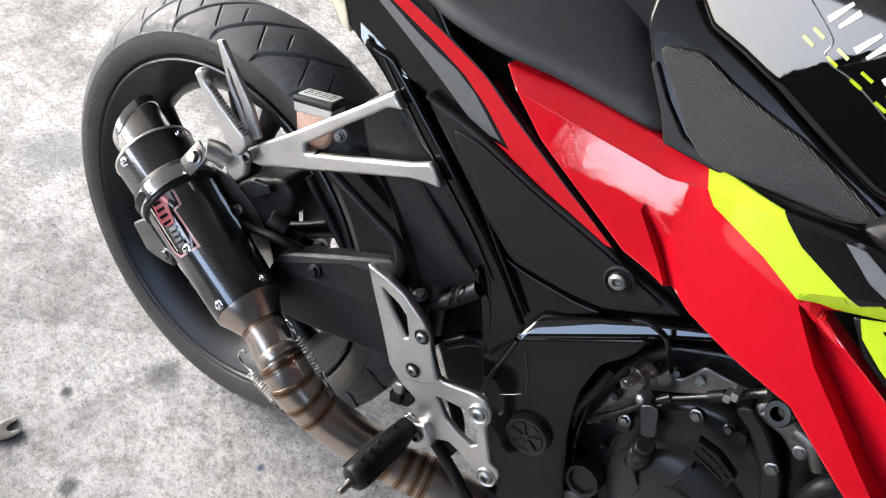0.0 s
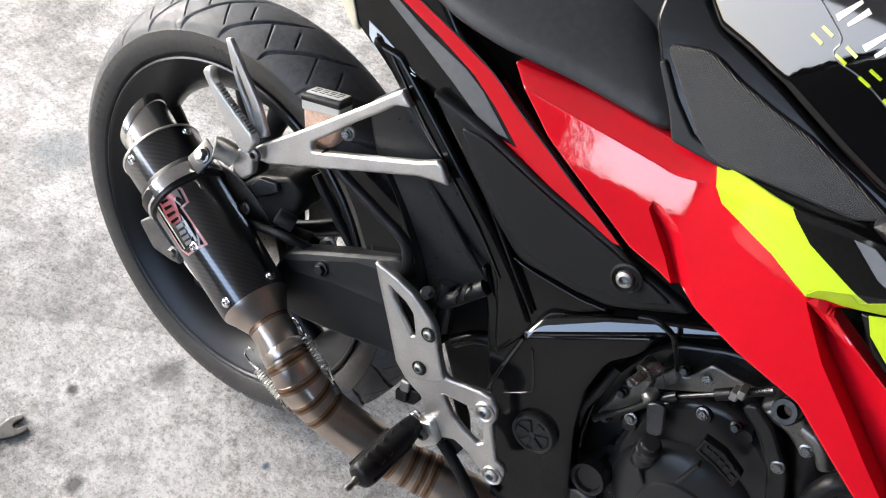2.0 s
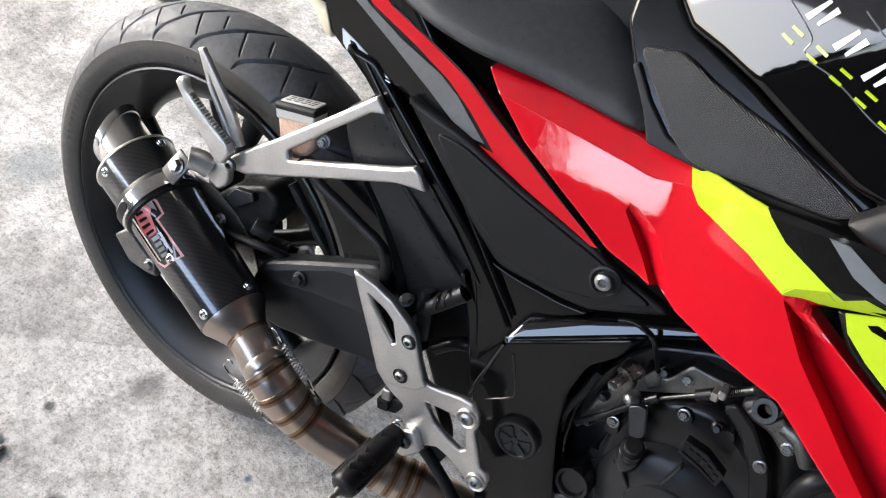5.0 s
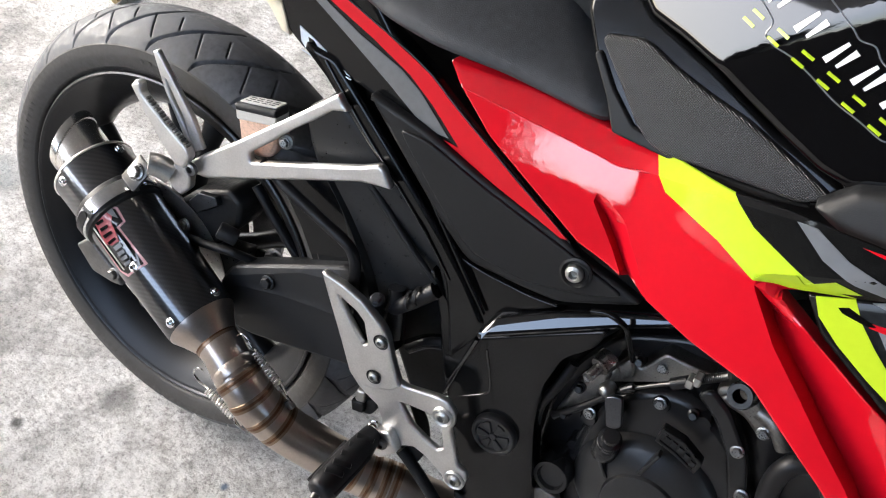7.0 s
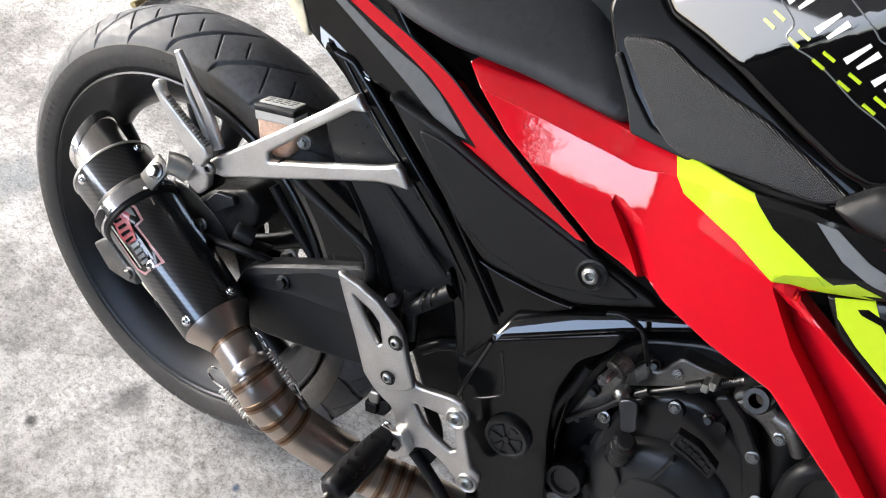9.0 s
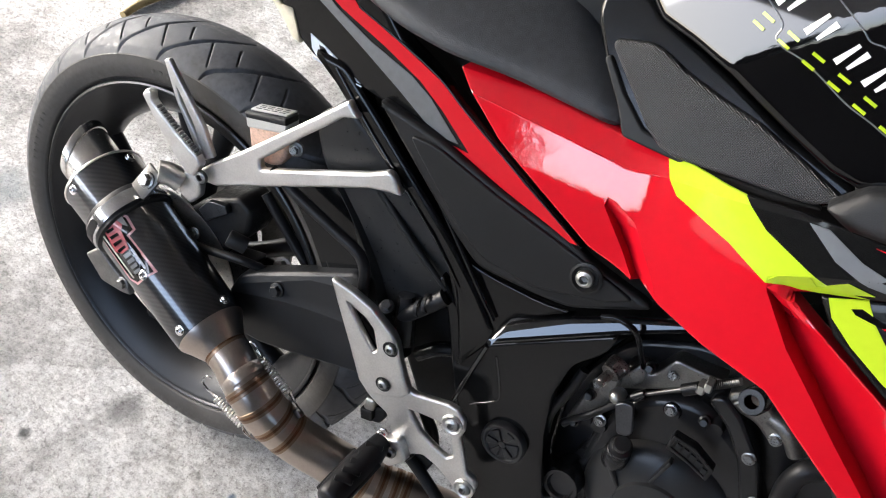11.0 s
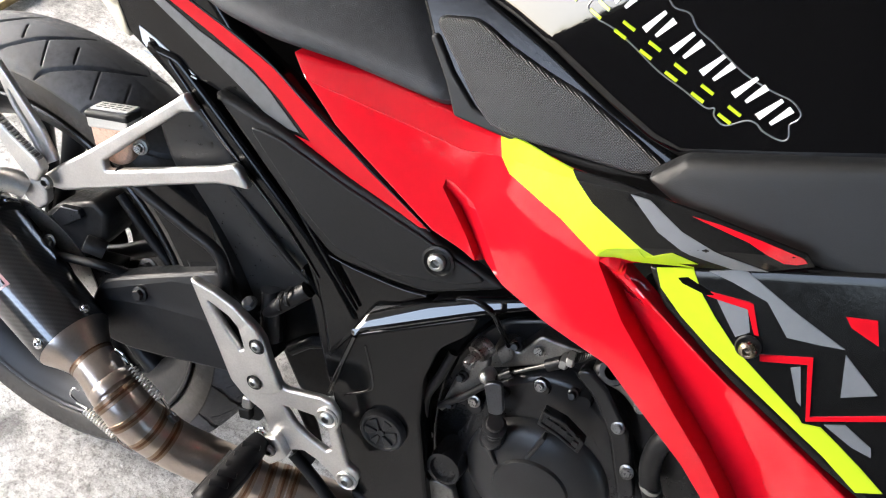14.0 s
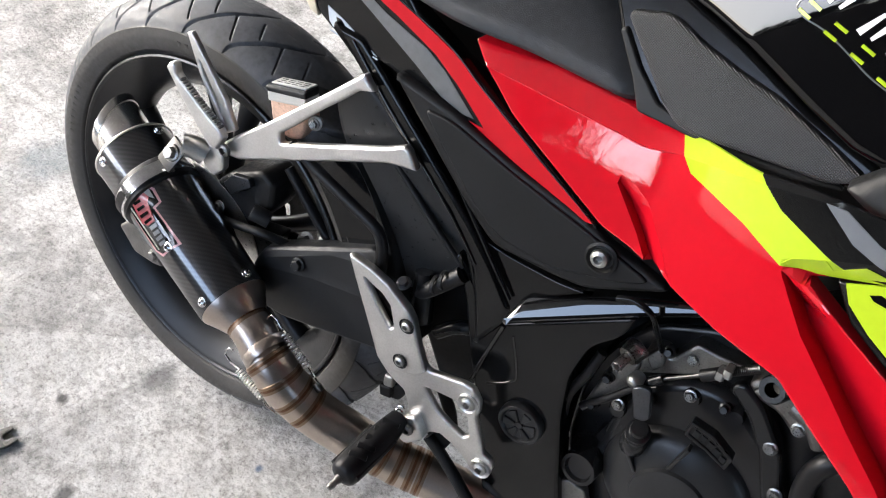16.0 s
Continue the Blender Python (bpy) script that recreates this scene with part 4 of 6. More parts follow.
skin("lime_lip", [(0.692, 0.7315), (0.717, 0.7365), (0.742, 0.751), (0.759, 0.761), (0.740, 0.762), (0.724, 0.746), (0.716, 0.752), (0.697, 0.740)], s_red, 0.003, LIME, panel, 0.006, 0, 0.0019, "", 0, lines=RED_LINES, smooth=16)

tube("crease_edge", [(x, s_red(x, 0.7385 + 0.034 * (x - 0.4) + 0.28 * max(0.0, x - 0.56)) + 0.0002, 0.7385 + 0.034 * (x - 0.4) + 0.28 * max(0.0, x - 0.56)) for x in (0.405, 0.45, 0.5, 0.54, 0.56, 0.585)], 0.0007, RED, panel, "", 8, 4)

# lower front panel with graphics
low = skin("lower_panel", [(0.729, 0.739), (0.759, 0.755), (0.805, 0.780), (0.899, 0.826), (0.992, 0.652), (0.971, 0.648), (0.891, 0.668), (0.811, 0.693), (0.750, 0.718)], s_low, 0.015, FRAME, bike, 0.009, 0.003, 0, "black lower panel with lime, grey and red graphics")
skin("lime_graphic", [(0.735, 0.741), (0.758, 0.754), (0.770, 0.741), (0.785, 0.730), (0.806, 0.717), (0.833, 0.706), (0.861, 0.695), (0.865, 0.692), (0.876, 0.696), (0.890, 0.691), (0.908, 0.684), (0.928, 0.675), (0.914, 0.666), (0.886, 0.678), (0.839, 0.693), (0.791, 0.708), (0.763, 0.719), (0.743, 0.730)], s_low, 0.003, LIME, low, 0.008, 0, 0.0008, "lime graphic", 0)
skin("grey_graphic", [(0.782, 0.767), (0.788, 0.771), (0.830, 0.760), (0.865, 0.753), (0.851, 0.748), (0.831, 0.742), (0.810, 0.758), (0.784, 0.759), (0.768, 0.758)], s_low, 0.003, GREY_DECAL, low, 0.008, 0, 0.0008, "grey graphic", 0)
skin("grey_graphic", [(0.779, 0.744), (0.801, 0.747), (0.809, 0.733), (0.802, 0.725), (0.792, 0.733)], s_low, 0.003, GREY_DECAL, low, 0.008, 0, 0.0008, "grey graphic", 0)
skin("grey_graphic", [(0.842, 0.724), (0.847, 0.728), (0.859, 0.703), (0.855, 0.705)], s_low, 0.003, GREY_DECAL, low, 0.008, 0, 0.0008, "grey graphic", 0)
skin("grey_graphic", [(0.867, 0.750), (0.895, 0.735), (0.877, 0.722)], s_low, 0.003, GREY_DECAL, low, 0.008, 0, 0.0008, "grey graphic", 0)
skin("grey_graphic", [(0.877, 0.699), (0.888, 0.706), (0.908, 0.700), (0.911, 0.694), (0.898, 0.694)], s_low, 0.003, GREY_DECAL, low, 0.008, 0, 0.0008, "grey graphic", 0)
skin("red_graphic", [(0.766, 0.743), (0.800, 0.752), (0.803, 0.752), (0.815, 0.734), (0.812, 0.733), (0.801, 0.747), (0.775, 0.742)], s_low, 0.003, RED, low, 0.008, 0, 0.0012, "red line graphic", 0)
skin("red_graphic", [(0.821, 0.722), (0.851, 0.738), (0.867, 0.699), (0.926, 0.739), (0.928, 0.736), (0.866, 0.695), (0.850, 0.732), (0.823, 0.718)], s_low, 0.003, RED, low, 0.008, 0, 0.0012, "red line graphic", 0)
skin("red_graphic", [(0.856, 0.773), (0.873, 0.780), (0.881, 0.765), (0.862, 0.768)], s_low, 0.003, RED, low, 0.008, 0, 0.0008, "red graphic", 0)
skin("dark_arrow", [(0.751, 0.743), (0.757, 0.747), (0.778, 0.745), (0.773, 0.742), (0.755, 0.741)], s_low, 0.003, GLOSS, low, 0.008, 0, 0.0013, "", 0)
fb = [(0.812, -0.212, 0.724)][0]
lathe("bolt_well", [(0, -0.0025), (0.0072, -0.0025), (0.009, 0.0015), (0.008, 0.0025), (0.0, -0.001)], (fb[0], fb[1] + 0.004, fb[2]), (-0.1, -1, 0.1), MATTE, low, "", 32)
bolt("bolt", (fb[0], fb[1], fb[2]), (-0.1, -1, 0.1), 0.0062, BRONZE, low, label="bronzed steel bolt")

# tank, knee grip and covers
tank = skin("fuel_tank", [(0.483, 0.891), (0.531, 0.856), (0.563, 0.852), (0.598, 0.845), (0.658, 0.823), (0.695, 0.811), (0.718, 0.809), (0.776, 0.834), (0.870, 0.883), (0.802, 1.005)], s_tank, 0.05, GLOSS, bike, 0.007, 0.004, 0, "gloss black fuel tank")
plate("grip_surround", [(0.480, 0.840), (0.477, 0.869), (0.504, 0.878), (0.531, 0.857), (0.597, 0.838), (0.659, 0.816), (0.720, 0.802), (0.721, 0.793), (0.703, 0.780), (0.643, 0.766), (0.581, 0.765), (0.542, 0.764), (0.504, 0.808)], -0.114, 0.02, FRAME, bike, 0.004, 0.006, label="satin black knee grip surround", tilt=(-0.12, 0.3), ref=(0.56, 0.80))
plate("grip_trim", [(0.501, 0.814), (0.506, 0.818), (0.529, 0.796), (0.556, 0.777), (0.617, 0.771), (0.702, 0.783), (0.705, 0.781), (0.674, 0.773), (0.643, 0.768), (0.581, 0.766), (0.542, 0.765), (0.527, 0.786)], -0.119, 0.008, DARKGREY, bike, 0.002, 0.003, label="dark grey trim strip", tilt=(-0.12, 0.3), ref=(0.56, 0.80))
plate("knee_grip", [(0.504, 0.826), (0.505, 0.831), (0.534, 0.839), (0.547, 0.837), (0.569, 0.830), (0.603, 0.823), (0.637, 0.818), (0.684, 0.805), (0.713, 0.796), (0.711, 0.791), (0.695, 0.782), (0.644, 0.776), (0.589, 0.769), (0.574, 0.771), (0.558, 0.780), (0.529, 0.805)], -0.122, 0.012, GRIP, bike, 0.003, 0.004, label="studded black knee grip", tilt=(-0.12, 0.3), ref=(0.56, 0.80))
skin("tank_cover", [(0.704, 0.792), (0.724, 0.817), (0.775, 0.841), (0.868, 0.884), (0.909, 0.807), (0.863, 0.795), (0.822, 0.791), (0.795, 0.784), (0.750, 0.782), (0.718, 0.788)], lambda x, z: s_fair(x, z) + 0.02, 0.02, DARKGREY, bike, 0.009, 0.006, 0.012, "dark grey plastic tank cover")


def tank_patch(name, px, mat, lift, edge=0):
    return skin(name, px, s_tank, 0.002, mat, tank, 0.02, edge, lift, "", 0)


# sticker on the tank: a winged outline, white shapes and a row of lime shapes
OUTLINE = [(0.590, 0.909), (0.614, 0.896), (0.620, 0.890), (0.619, 0.882), (0.627, 0.878), (0.642, 0.876), (0.660, 0.870), (0.682, 0.861), (0.703, 0.856), (0.721, 0.851), (0.727, 0.853), (0.729, 0.848), (0.738, 0.845), (0.749, 0.854), (0.756, 0.855), (0.762, 0.852), (0.774, 0.851), (0.778, 0.855), (0.775, 0.863), (0.778, 0.868), (0.778, 0.873), (0.770, 0.878), (0.755, 0.879), (0.734, 0.883), (0.710, 0.893), (0.696, 0.898), (0.688, 0.905), (0.677, 0.905), (0.668, 0.911), (0.643, 0.923)]
sticker = tube("sticker_edge", [(x, s_tank(x, z) - 0.0002, z) for x, z in OUTLINE], 0.0006, GREY_DECAL, tank, "thin grey sticker outline", 6, 4)
ACROSS, UPWARD = Vector((0.0105, -0.0028)), Vector((0.0048, 0.0092))


def stroke(name, c, a, b, w0, w1, mat):
    """A tapered printed stroke between two places of a cell, given across and up in -1 to 1."""
    p, q = Vector(c) + ACROSS * a[0] + UPWARD * a[1], Vector(c) + ACROSS * b[0] + UPWARD * b[1]
    n = Vector(((q - p).y, -(q - p).x)).normalized()
    tank_patch(name, [tuple(p + n * w0), tuple(q + n * w1), tuple(q - n * w1), tuple(p - n * w0)], mat, 0.0008)


# plain slanted strokes, thick and thin, in place of the maker's name
CELLS = [(0.590, 0.917), (0.618, 0.910), (0.645, 0.901), (0.672, 0.891), (0.695, 0.885), (0.719, 0.879), (0.744, 0.874), (0.764, 0.867)]
for c in CELLS:
    stroke("white_stroke", c, (-0.45, -0.95), (-0.35, 0.9), 0.0024, 0.0013, WHITE)
    stroke("white_stroke", c, (0.35, -0.8), (0.42, 0.8), 0.0012, 0.0023, WHITE)
for c in [(0.606, 0.888), (0.628, 0.884), (0.650, 0.878), (0.672, 0.872), (0.694, 0.865), (0.716, 0.859), (0.738, 0.853)]:
    for up in (-0.42, 0.42):
        stroke("lime_stroke", c, (-0.5, up), (0.45, up), 0.0012, 0.0012, LIME)

# inner bulk behind the panels
plate("air_box", [(0.250, 0.788), (0.451, 0.884), (0.553, 0.833), (0.677, 0.788), (0.797, 0.758), (0.871, 0.669), (0.766, 0.628), (0.657, 0.575), (0.580, 0.517), (0.488, 0.501), (0.429, 0.543)], -0.06, 0.2, MATTE, bike, 0.01, 0.02, label="dark inner body and air box")
plate("inner_fender", [(0.265, 0.64), (0.29, 0.69), (0.388, 0.612), (0.500, 0.507), (0.449, 0.436), (0.404, 0.476)], -0.06, 0.2, MATTE, bike, 0.01, 0.02, label="dark tail underside")
plate("radiator_duct", [(0.725, 0.662), (0.820, 0.716), (0.933, 0.780), (1.083, 0.516), (0.937, 0.375), (0.817, 0.556)], -0.12, 0.05, MATTE, bike, 0.006, 0.02, label="dark radiator duct")

# Dark filler plates, added to close bright gaps round the pivot plate.
plate("gearbox_case", [(0.479, 0.420), (0.628, 0.533), (0.664, 0.455), (0.642, 0.164), (0.571, 0.088), (0.531, 0.298)], -0.03, 0.22, ENGINE, bike, 0.008, 0.02, label="dark filler plate where the gearbox casing sits")
plate("linkage_gap_filler", [(0.339, 0.413), (0.429, 0.476), (0.488, 0.351), (0.449, 0.318), (0.416, 0.312), (0.382, 0.367)], -0.06, 0.03, MATTE, bike, 0.006, 0.01, label="dark filler plate where the suspension linkage sits")

# heel guard
heel = plate("heel_guard", [(0.307, 0.483), (0.313, 0.485), (0.337, 0.483), (0.363, 0.476), (0.394, 0.458), (0.403, 0.448), (0.415, 0.421), (0.429, 0.396), (0.437, 0.394), (0.477, 0.406), (0.490, 0.406), (0.501, 0.394), (0.504, 0.379), (0.502, 0.370), (0.523, 0.326), (0.534, 0.323), (0.539, 0.312), (0.535, 0.296), (0.525, 0.286), (0.515, 0.290), (0.509, 0.299), (0.486, 0.311), (0.468, 0.315), (0.456, 0.308), (0.445, 0.295), (0.427, 0.306), (0.419, 0.330), (0.410, 0.345), (0.397, 0.349), (0.383, 0.356), (0.367, 0.369), (0.345, 0.412), (0.321, 0.456)], -0.1385, 0.009, ALU, bike, 0.003, 0.0025, [[(0.331, 0.465), (0.358, 0.457), (0.371, 0.448), (0.380, 0.423), (0.376, 0.418), (0.354, 0.441)], [(0.435, 0.368), (0.452, 0.372), (0.477, 0.376), (0.484, 0.368), (0.491, 0.366), (0.501, 0.339), (0.495, 0.332), (0.477, 0.337), (0.456, 0.346)]], 0.002, "satin aluminium heel guard", res=3)
plate("raised_face", [(0.311, 0.485), (0.316, 0.487), (0.340, 0.484), (0.365, 0.477), (0.394, 0.459), (0.403, 0.449), (0.415, 0.423), (0.428, 0.398), (0.433, 0.393), (0.424, 0.381), (0.407, 0.372), (0.393, 0.366), (0.384, 0.365), (0.370, 0.376), (0.349, 0.417), (0.325, 0.460)], -0.1425, 0.009, ALU, heel, 0.0028, 0.0025, [[(0.334, 0.469), (0.360, 0.461), (0.372, 0.452), (0.382, 0.427), (0.378, 0.422), (0.356, 0.444)]], 0.002, res=3)
plate("peg_lug", [(0.419, 0.284), (0.420, 0.316), (0.438, 0.329), (0.455, 0.305), (0.435, 0.279)], -0.15, 0.022, ALU, heel, 0.003, 0.006)
bolt("pivot_pin", [(0.434, -0.152, 0.308)][0], (0.1, -1, 0), 0.0075, CAST, heel)
for p in [(0.398, -0.143, 0.440), (0.400, -0.143, 0.388)]:
    lathe("screw_seat", [(0.0, -0.0005), (0.0088, -0.0005), (0.0095, 0.0008), (0.0075, 0.0002)], p, (0, -1, 0), MATTE, heel)
    bolt("screw", p, (0, -1, 0), 0.0062, NUT, heel)
for p in [(0.489, -0.138, 0.384), (0.526, -0.138, 0.304)]:
    lathe("bolt_ring", [(0.0085, -0.004), (0.0125, -0.004), (0.0128, 0.002), (0.0115, 0.0035), (0.009, 0.002)], p, (0, -1, 0), ALU, heel)
    bolt("bolt", p, (0, -1, 0), 0.0085, NUT, heel)

tube("wire_boot", [(0.442, -0.110, 0.353), (0.460, -0.110, 0.328), (0.473, -0.110, 0.299)], [0.006, 0.0075, 0.006], MATTE, bike, "black wire boot behind the heel guard", 14)
# brake pedal behind the heel guard
tube("brake_pedal", [(0.449, -0.120, 0.280), (0.470, -0.122, 0.267), (0.499, -0.125, 0.247), (0.529, -0.125, 0.218)], [0.008, 0.0075, 0.0075, 0.0075], MATTE, bike, "black brake pedal arm", 12)
plate("pedal_spring_hook", [(0.438, 0.285), (0.469, 0.292), (0.477, 0.288), (0.472, 0.270), (0.456, 0.268)], -0.118, 0.008, MATTE, bike, 0.002, 0.003)
switch = plate("brake_switch", [(0.375, 0.305), (0.377, 0.317), (0.387, 0.321), (0.403, 0.328), (0.404, 0.313), (0.398, 0.299), (0.382, 0.294)], -0.118, 0.018, MATTE, bike, 0.003, 0.004, label="small steel and black brake switch")
plate("switch_sleeve", [(0.375, 0.317), (0.375, 0.333), (0.387, 0.336), (0.389, 0.318), (0.383, 0.314)], -0.124, 0.014, NUT, switch, 0.003, 0.003)
plate("switch_plug", [(0.372, 0.315), (0.388, 0.320), (0.391, 0.304), (0.376, 0.300)], -0.126, 0.012, BLACK, switch, 0.002, 0.002)

# rider foot peg
PEG = [(0.419, -0.150, 0.311), (0.419, -0.180, 0.309), (0.415, -0.210, 0.300), (0.413, -0.240, 0.296)]
peg = tube("foot_peg", PEG + [tuple(Vector(PEG[3]) + (Vector(PEG[3]) - Vector(PEG[2])).normalized() * 0.008)], [0.0125, 0.0165, 0.0178, 0.0165, 0.007], HOSE, bike, "black ribbed rubber foot peg", 24)
for i in range(5):
    c = Vector(PEG[0]).lerp(Vector(PEG[3]), 0.22 + 0.15 * i)
    d = (Vector(PEG[3]) - Vector(PEG[0])).normalized()
    m = frame_of(c + Vector((0.002, 0, 0.0135)), d, (0.2, 0.2, 1))
    part("tread_block", box_bm((0.009, 0.021, 0.0075), m @ Matrix.Rotation(radians(25), 4, "X"), 0.002), HOSE, peg)
for q in (-0.0155, 0.0155):
    part("edge_strip", tube_bm([tuple(Vector(p) + Vector((q, 0, 0.004))) for p in PEG[1:]], 0.0035, 8, 4), HOSE, peg)
lathe("peg_tip", [(0, 0.026), (0.003, 0.025), (0.0045, 0.02), (0.0035, 0.015), (0.005, 0.011), (0.005, 0.0), (0, 0)], PEG[3], (Vector(PEG[3]) - Vector(PEG[2])), CAST, peg, "dull metal feeler tip", 20)
tube("return_spring", [(PEG[0][0] - 0.004 + 0.006 * math.cos(i * 1.3), PEG[0][1] + 0.012 - 0.0012 * i, PEG[0][2] + 0.004 + 0.006 * math.sin(i * 1.3)) for i in range(20)], 0.0011, CHROME, peg, "", 6, 3)

# passenger peg bracket
bracket = plate("peg_bracket", [(0.105, 0.517), (0.126, 0.538), (0.167, 0.574), (0.198, 0.603), (0.240, 0.643), (0.270, 0.672), (0.282, 0.684), (0.288, 0.677), (0.297, 0.670), (0.278, 0.663), (0.261, 0.645), (0.236, 0.621), (0.206, 0.589), (0.187, 0.570), (0.190, 0.560), (0.268, 0.595), (0.320, 0.619), (0.340, 0.631), (0.347, 0.629), (0.360, 0.611), (0.341, 0.607), (0.323, 0.602), (0.271, 0.577), (0.186, 0.535), (0.132, 0.509), (0.109, 0.506)], -0.126, 0.011, ALU, bike, 0.0035, 0.003, label="satin aluminium passenger peg bracket", res=3)
plate("hanger_tab", [(0.080, 0.490), (0.086, 0.507), (0.103, 0.521), (0.115, 0.505), (0.115, 0.488), (0.103, 0.473), (0.089, 0.478)], -0.132, 0.012, ALU, bracket, 0.003, 0.004)
bolt("pivot_bolt", [(0.118, -0.132, 0.518)][0], (0, -1, 0), 0.008, CAST, bracket)
ppeg = plate("passenger_peg", [(0.031, 0.587), (0.037, 0.596), (0.045, 0.596), (0.047, 0.585), (0.056, 0.579), (0.085, 0.561), (0.115, 0.545), (0.120, 0.536), (0.111, 0.517), (0.098, 0.517), (0.081, 0.533), (0.052, 0.562)], -0.14, 0.012, ALU, bike, 0.0035, 0.003, label="folded aluminium passenger peg with serrated edge", res=3)
for i in range(17):
    a, b = [(0.056, -0.142, 0.582), (0.115, -0.142, 0.549)]
    c = Vector(a).lerp(Vector(b), i / 16)
    part("tooth", box_bm((0.0032, 0.007, 0.0032), Matrix.Translation(c + Vector((0.0, 0.0045, 0.0))) @ Matrix.Rotation(radians(20), 4, "Y"), 0.001), CAST, ppeg)
plate("peg_spar", [(0.049, 0.632), (0.056, 0.636), (0.109, 0.577), (0.127, 0.545), (0.109, 0.532), (0.100, 0.546), (0.068, 0.593)], -0.127, 0.007, ALU, ppeg, 0.002, 0.002, [[(0.069, 0.607), (0.095, 0.573), (0.107, 0.550), (0.098, 0.564), (0.077, 0.590)]], 0.001)

# brake fluid reservoir
res = plate("fluid_reservoir", [(0.151, 0.596), (0.204, 0.609), (0.209, 0.582), (0.202, 0.562), (0.184, 0.554), (0.160, 0.560)], -0.106, 0.024, FLUID, bike, 0.005, 0.008, label="milky brake fluid reservoir with grey cap")
plate("upper_body", [(0.149, 0.602), (0.202, 0.615), (0.204, 0.603), (0.152, 0.589)], -0.107, 0.024, CLEAR, res, 0.002, 0.003)
lid = plate("cap", [(0.147, 0.607), (0.202, 0.621), (0.203, 0.612), (0.149, 0.599)], -0.108, 0.025, DARKGREY, res, 0.003, 0.003)
bolt("bolt", [(0.219, -0.109, 0.592)][0], (0.2, -1, 0.2), 0.0046, BOLT, res, "hex")
lathe("bush", [(0.003, -0.004), (0.0082, -0.004), (0.0082, 0.001), (0.003, 0.002)], [(0.219, -0.107, 0.592)][0], (0.2, -1, 0.2), CAST, res)
CT = [(0.149, -0.102, 0.608), (0.200, -0.102, 0.621)]
ax = (Vector(CT[1]) - Vector(CT[0])).normalized()
part("cap_label", box_bm((0.049, 0.019, 0.002), Matrix.Translation((Vector(CT[0]) + Vector(CT[1])) / 2 + Vector((0, 0.0095, 0.0005))) @ Matrix.Rotation(-math.atan2(ax.z, ax.x), 4, "Y"), 0.0008), CLEAR, lid, "pale printed warning label")
for i in range(4):
    for j in range(3):
        c = Vector(CT[0]) + ax * (0.010 + 0.0105 * i + 0.0015 * (j % 2)) + Vector((0, 0.0045 + 0.0048 * j, 0.0012))
        part("label_bar", box_bm((0.008, 0.0018, 0.0012), Matrix.Translation(c) @ Matrix.Rotation(-math.atan2(ax.z, ax.x), 4, "Y"), 0.0003), MATTE, lid)

# silencer


def on_silencer(s, deg, lift=0.0):
    r = R0 + (R1 - R0) * s / LEN + lift
    a = radians(deg)
    return SM @ Vector((r * math.cos(a), r * math.sin(a), s))


sil = lathe("silencer", [(0.0, 0.001), (R0 - 0.003, 0.001), (R0 - 0.0005, 0.0), (R0, 0.001), (R1, LEN - 0.001), (R1 - 0.001, LEN), (0.033, LEN)], MF, AX, CARBON, bike, "carbon fibre exhaust silencer", 72)
lathe("end_ring", [(R1 - 0.001, LEN - 0.001), (R1 + 0.0012, LEN), (R1 + 0.0006, LEN + 0.0025), (R1 - 0.003, LEN + 0.002)], MF, AX, STEEL, sil, "", 64)
tail = lathe("tail_pipe", [(0.03, LEN - 0.03), (0.0355, LEN - 0.01), (0.0355, LEN + 0.0425), (0.0349, LEN + 0.043), (0.0349, LEN + 0.0445), (0.0366, LEN + 0.045), (0.0371, LEN + 0.046), (0.0371, LEN + 0.056), (0.0355, LEN + 0.0575), (0.034, LEN + 0.056), (0.0335, LEN + 0.035), (0.03, LEN - 0.02)], MF, AX, TAIL_STEEL, sil, "polished steel tail pipe", 56)
for v in tail.data.vertices:  # the end is cut at a slant
    q = SM.inverted() @ v.co
    if q.z > LEN + 0.02:
        q.z += 0.44 * (0.48 * q.x + 0.88 * q.y)
        v.co = SM @ q
for s, deg in [(0.2319, 18.7), (0.2325, -75.9), (0.0090, -71.8), (0.0103, 14.7), (0.0890, -65.5)]:
    p = on_silencer(s, deg)
    n = (p - SM @ Vector((0, 0, s))).normalized()
    lathe("rivet_washer", [(0, 0.0), (0.0065, 0.0), (0.0062, 0.0012), (0.004, 0.0018), (0, 0.0018)], p, n, CHROME, sil, "", 20)
    bolt("rivet", p + n * 0.0012, n, 0.0042, CHROME, sil)


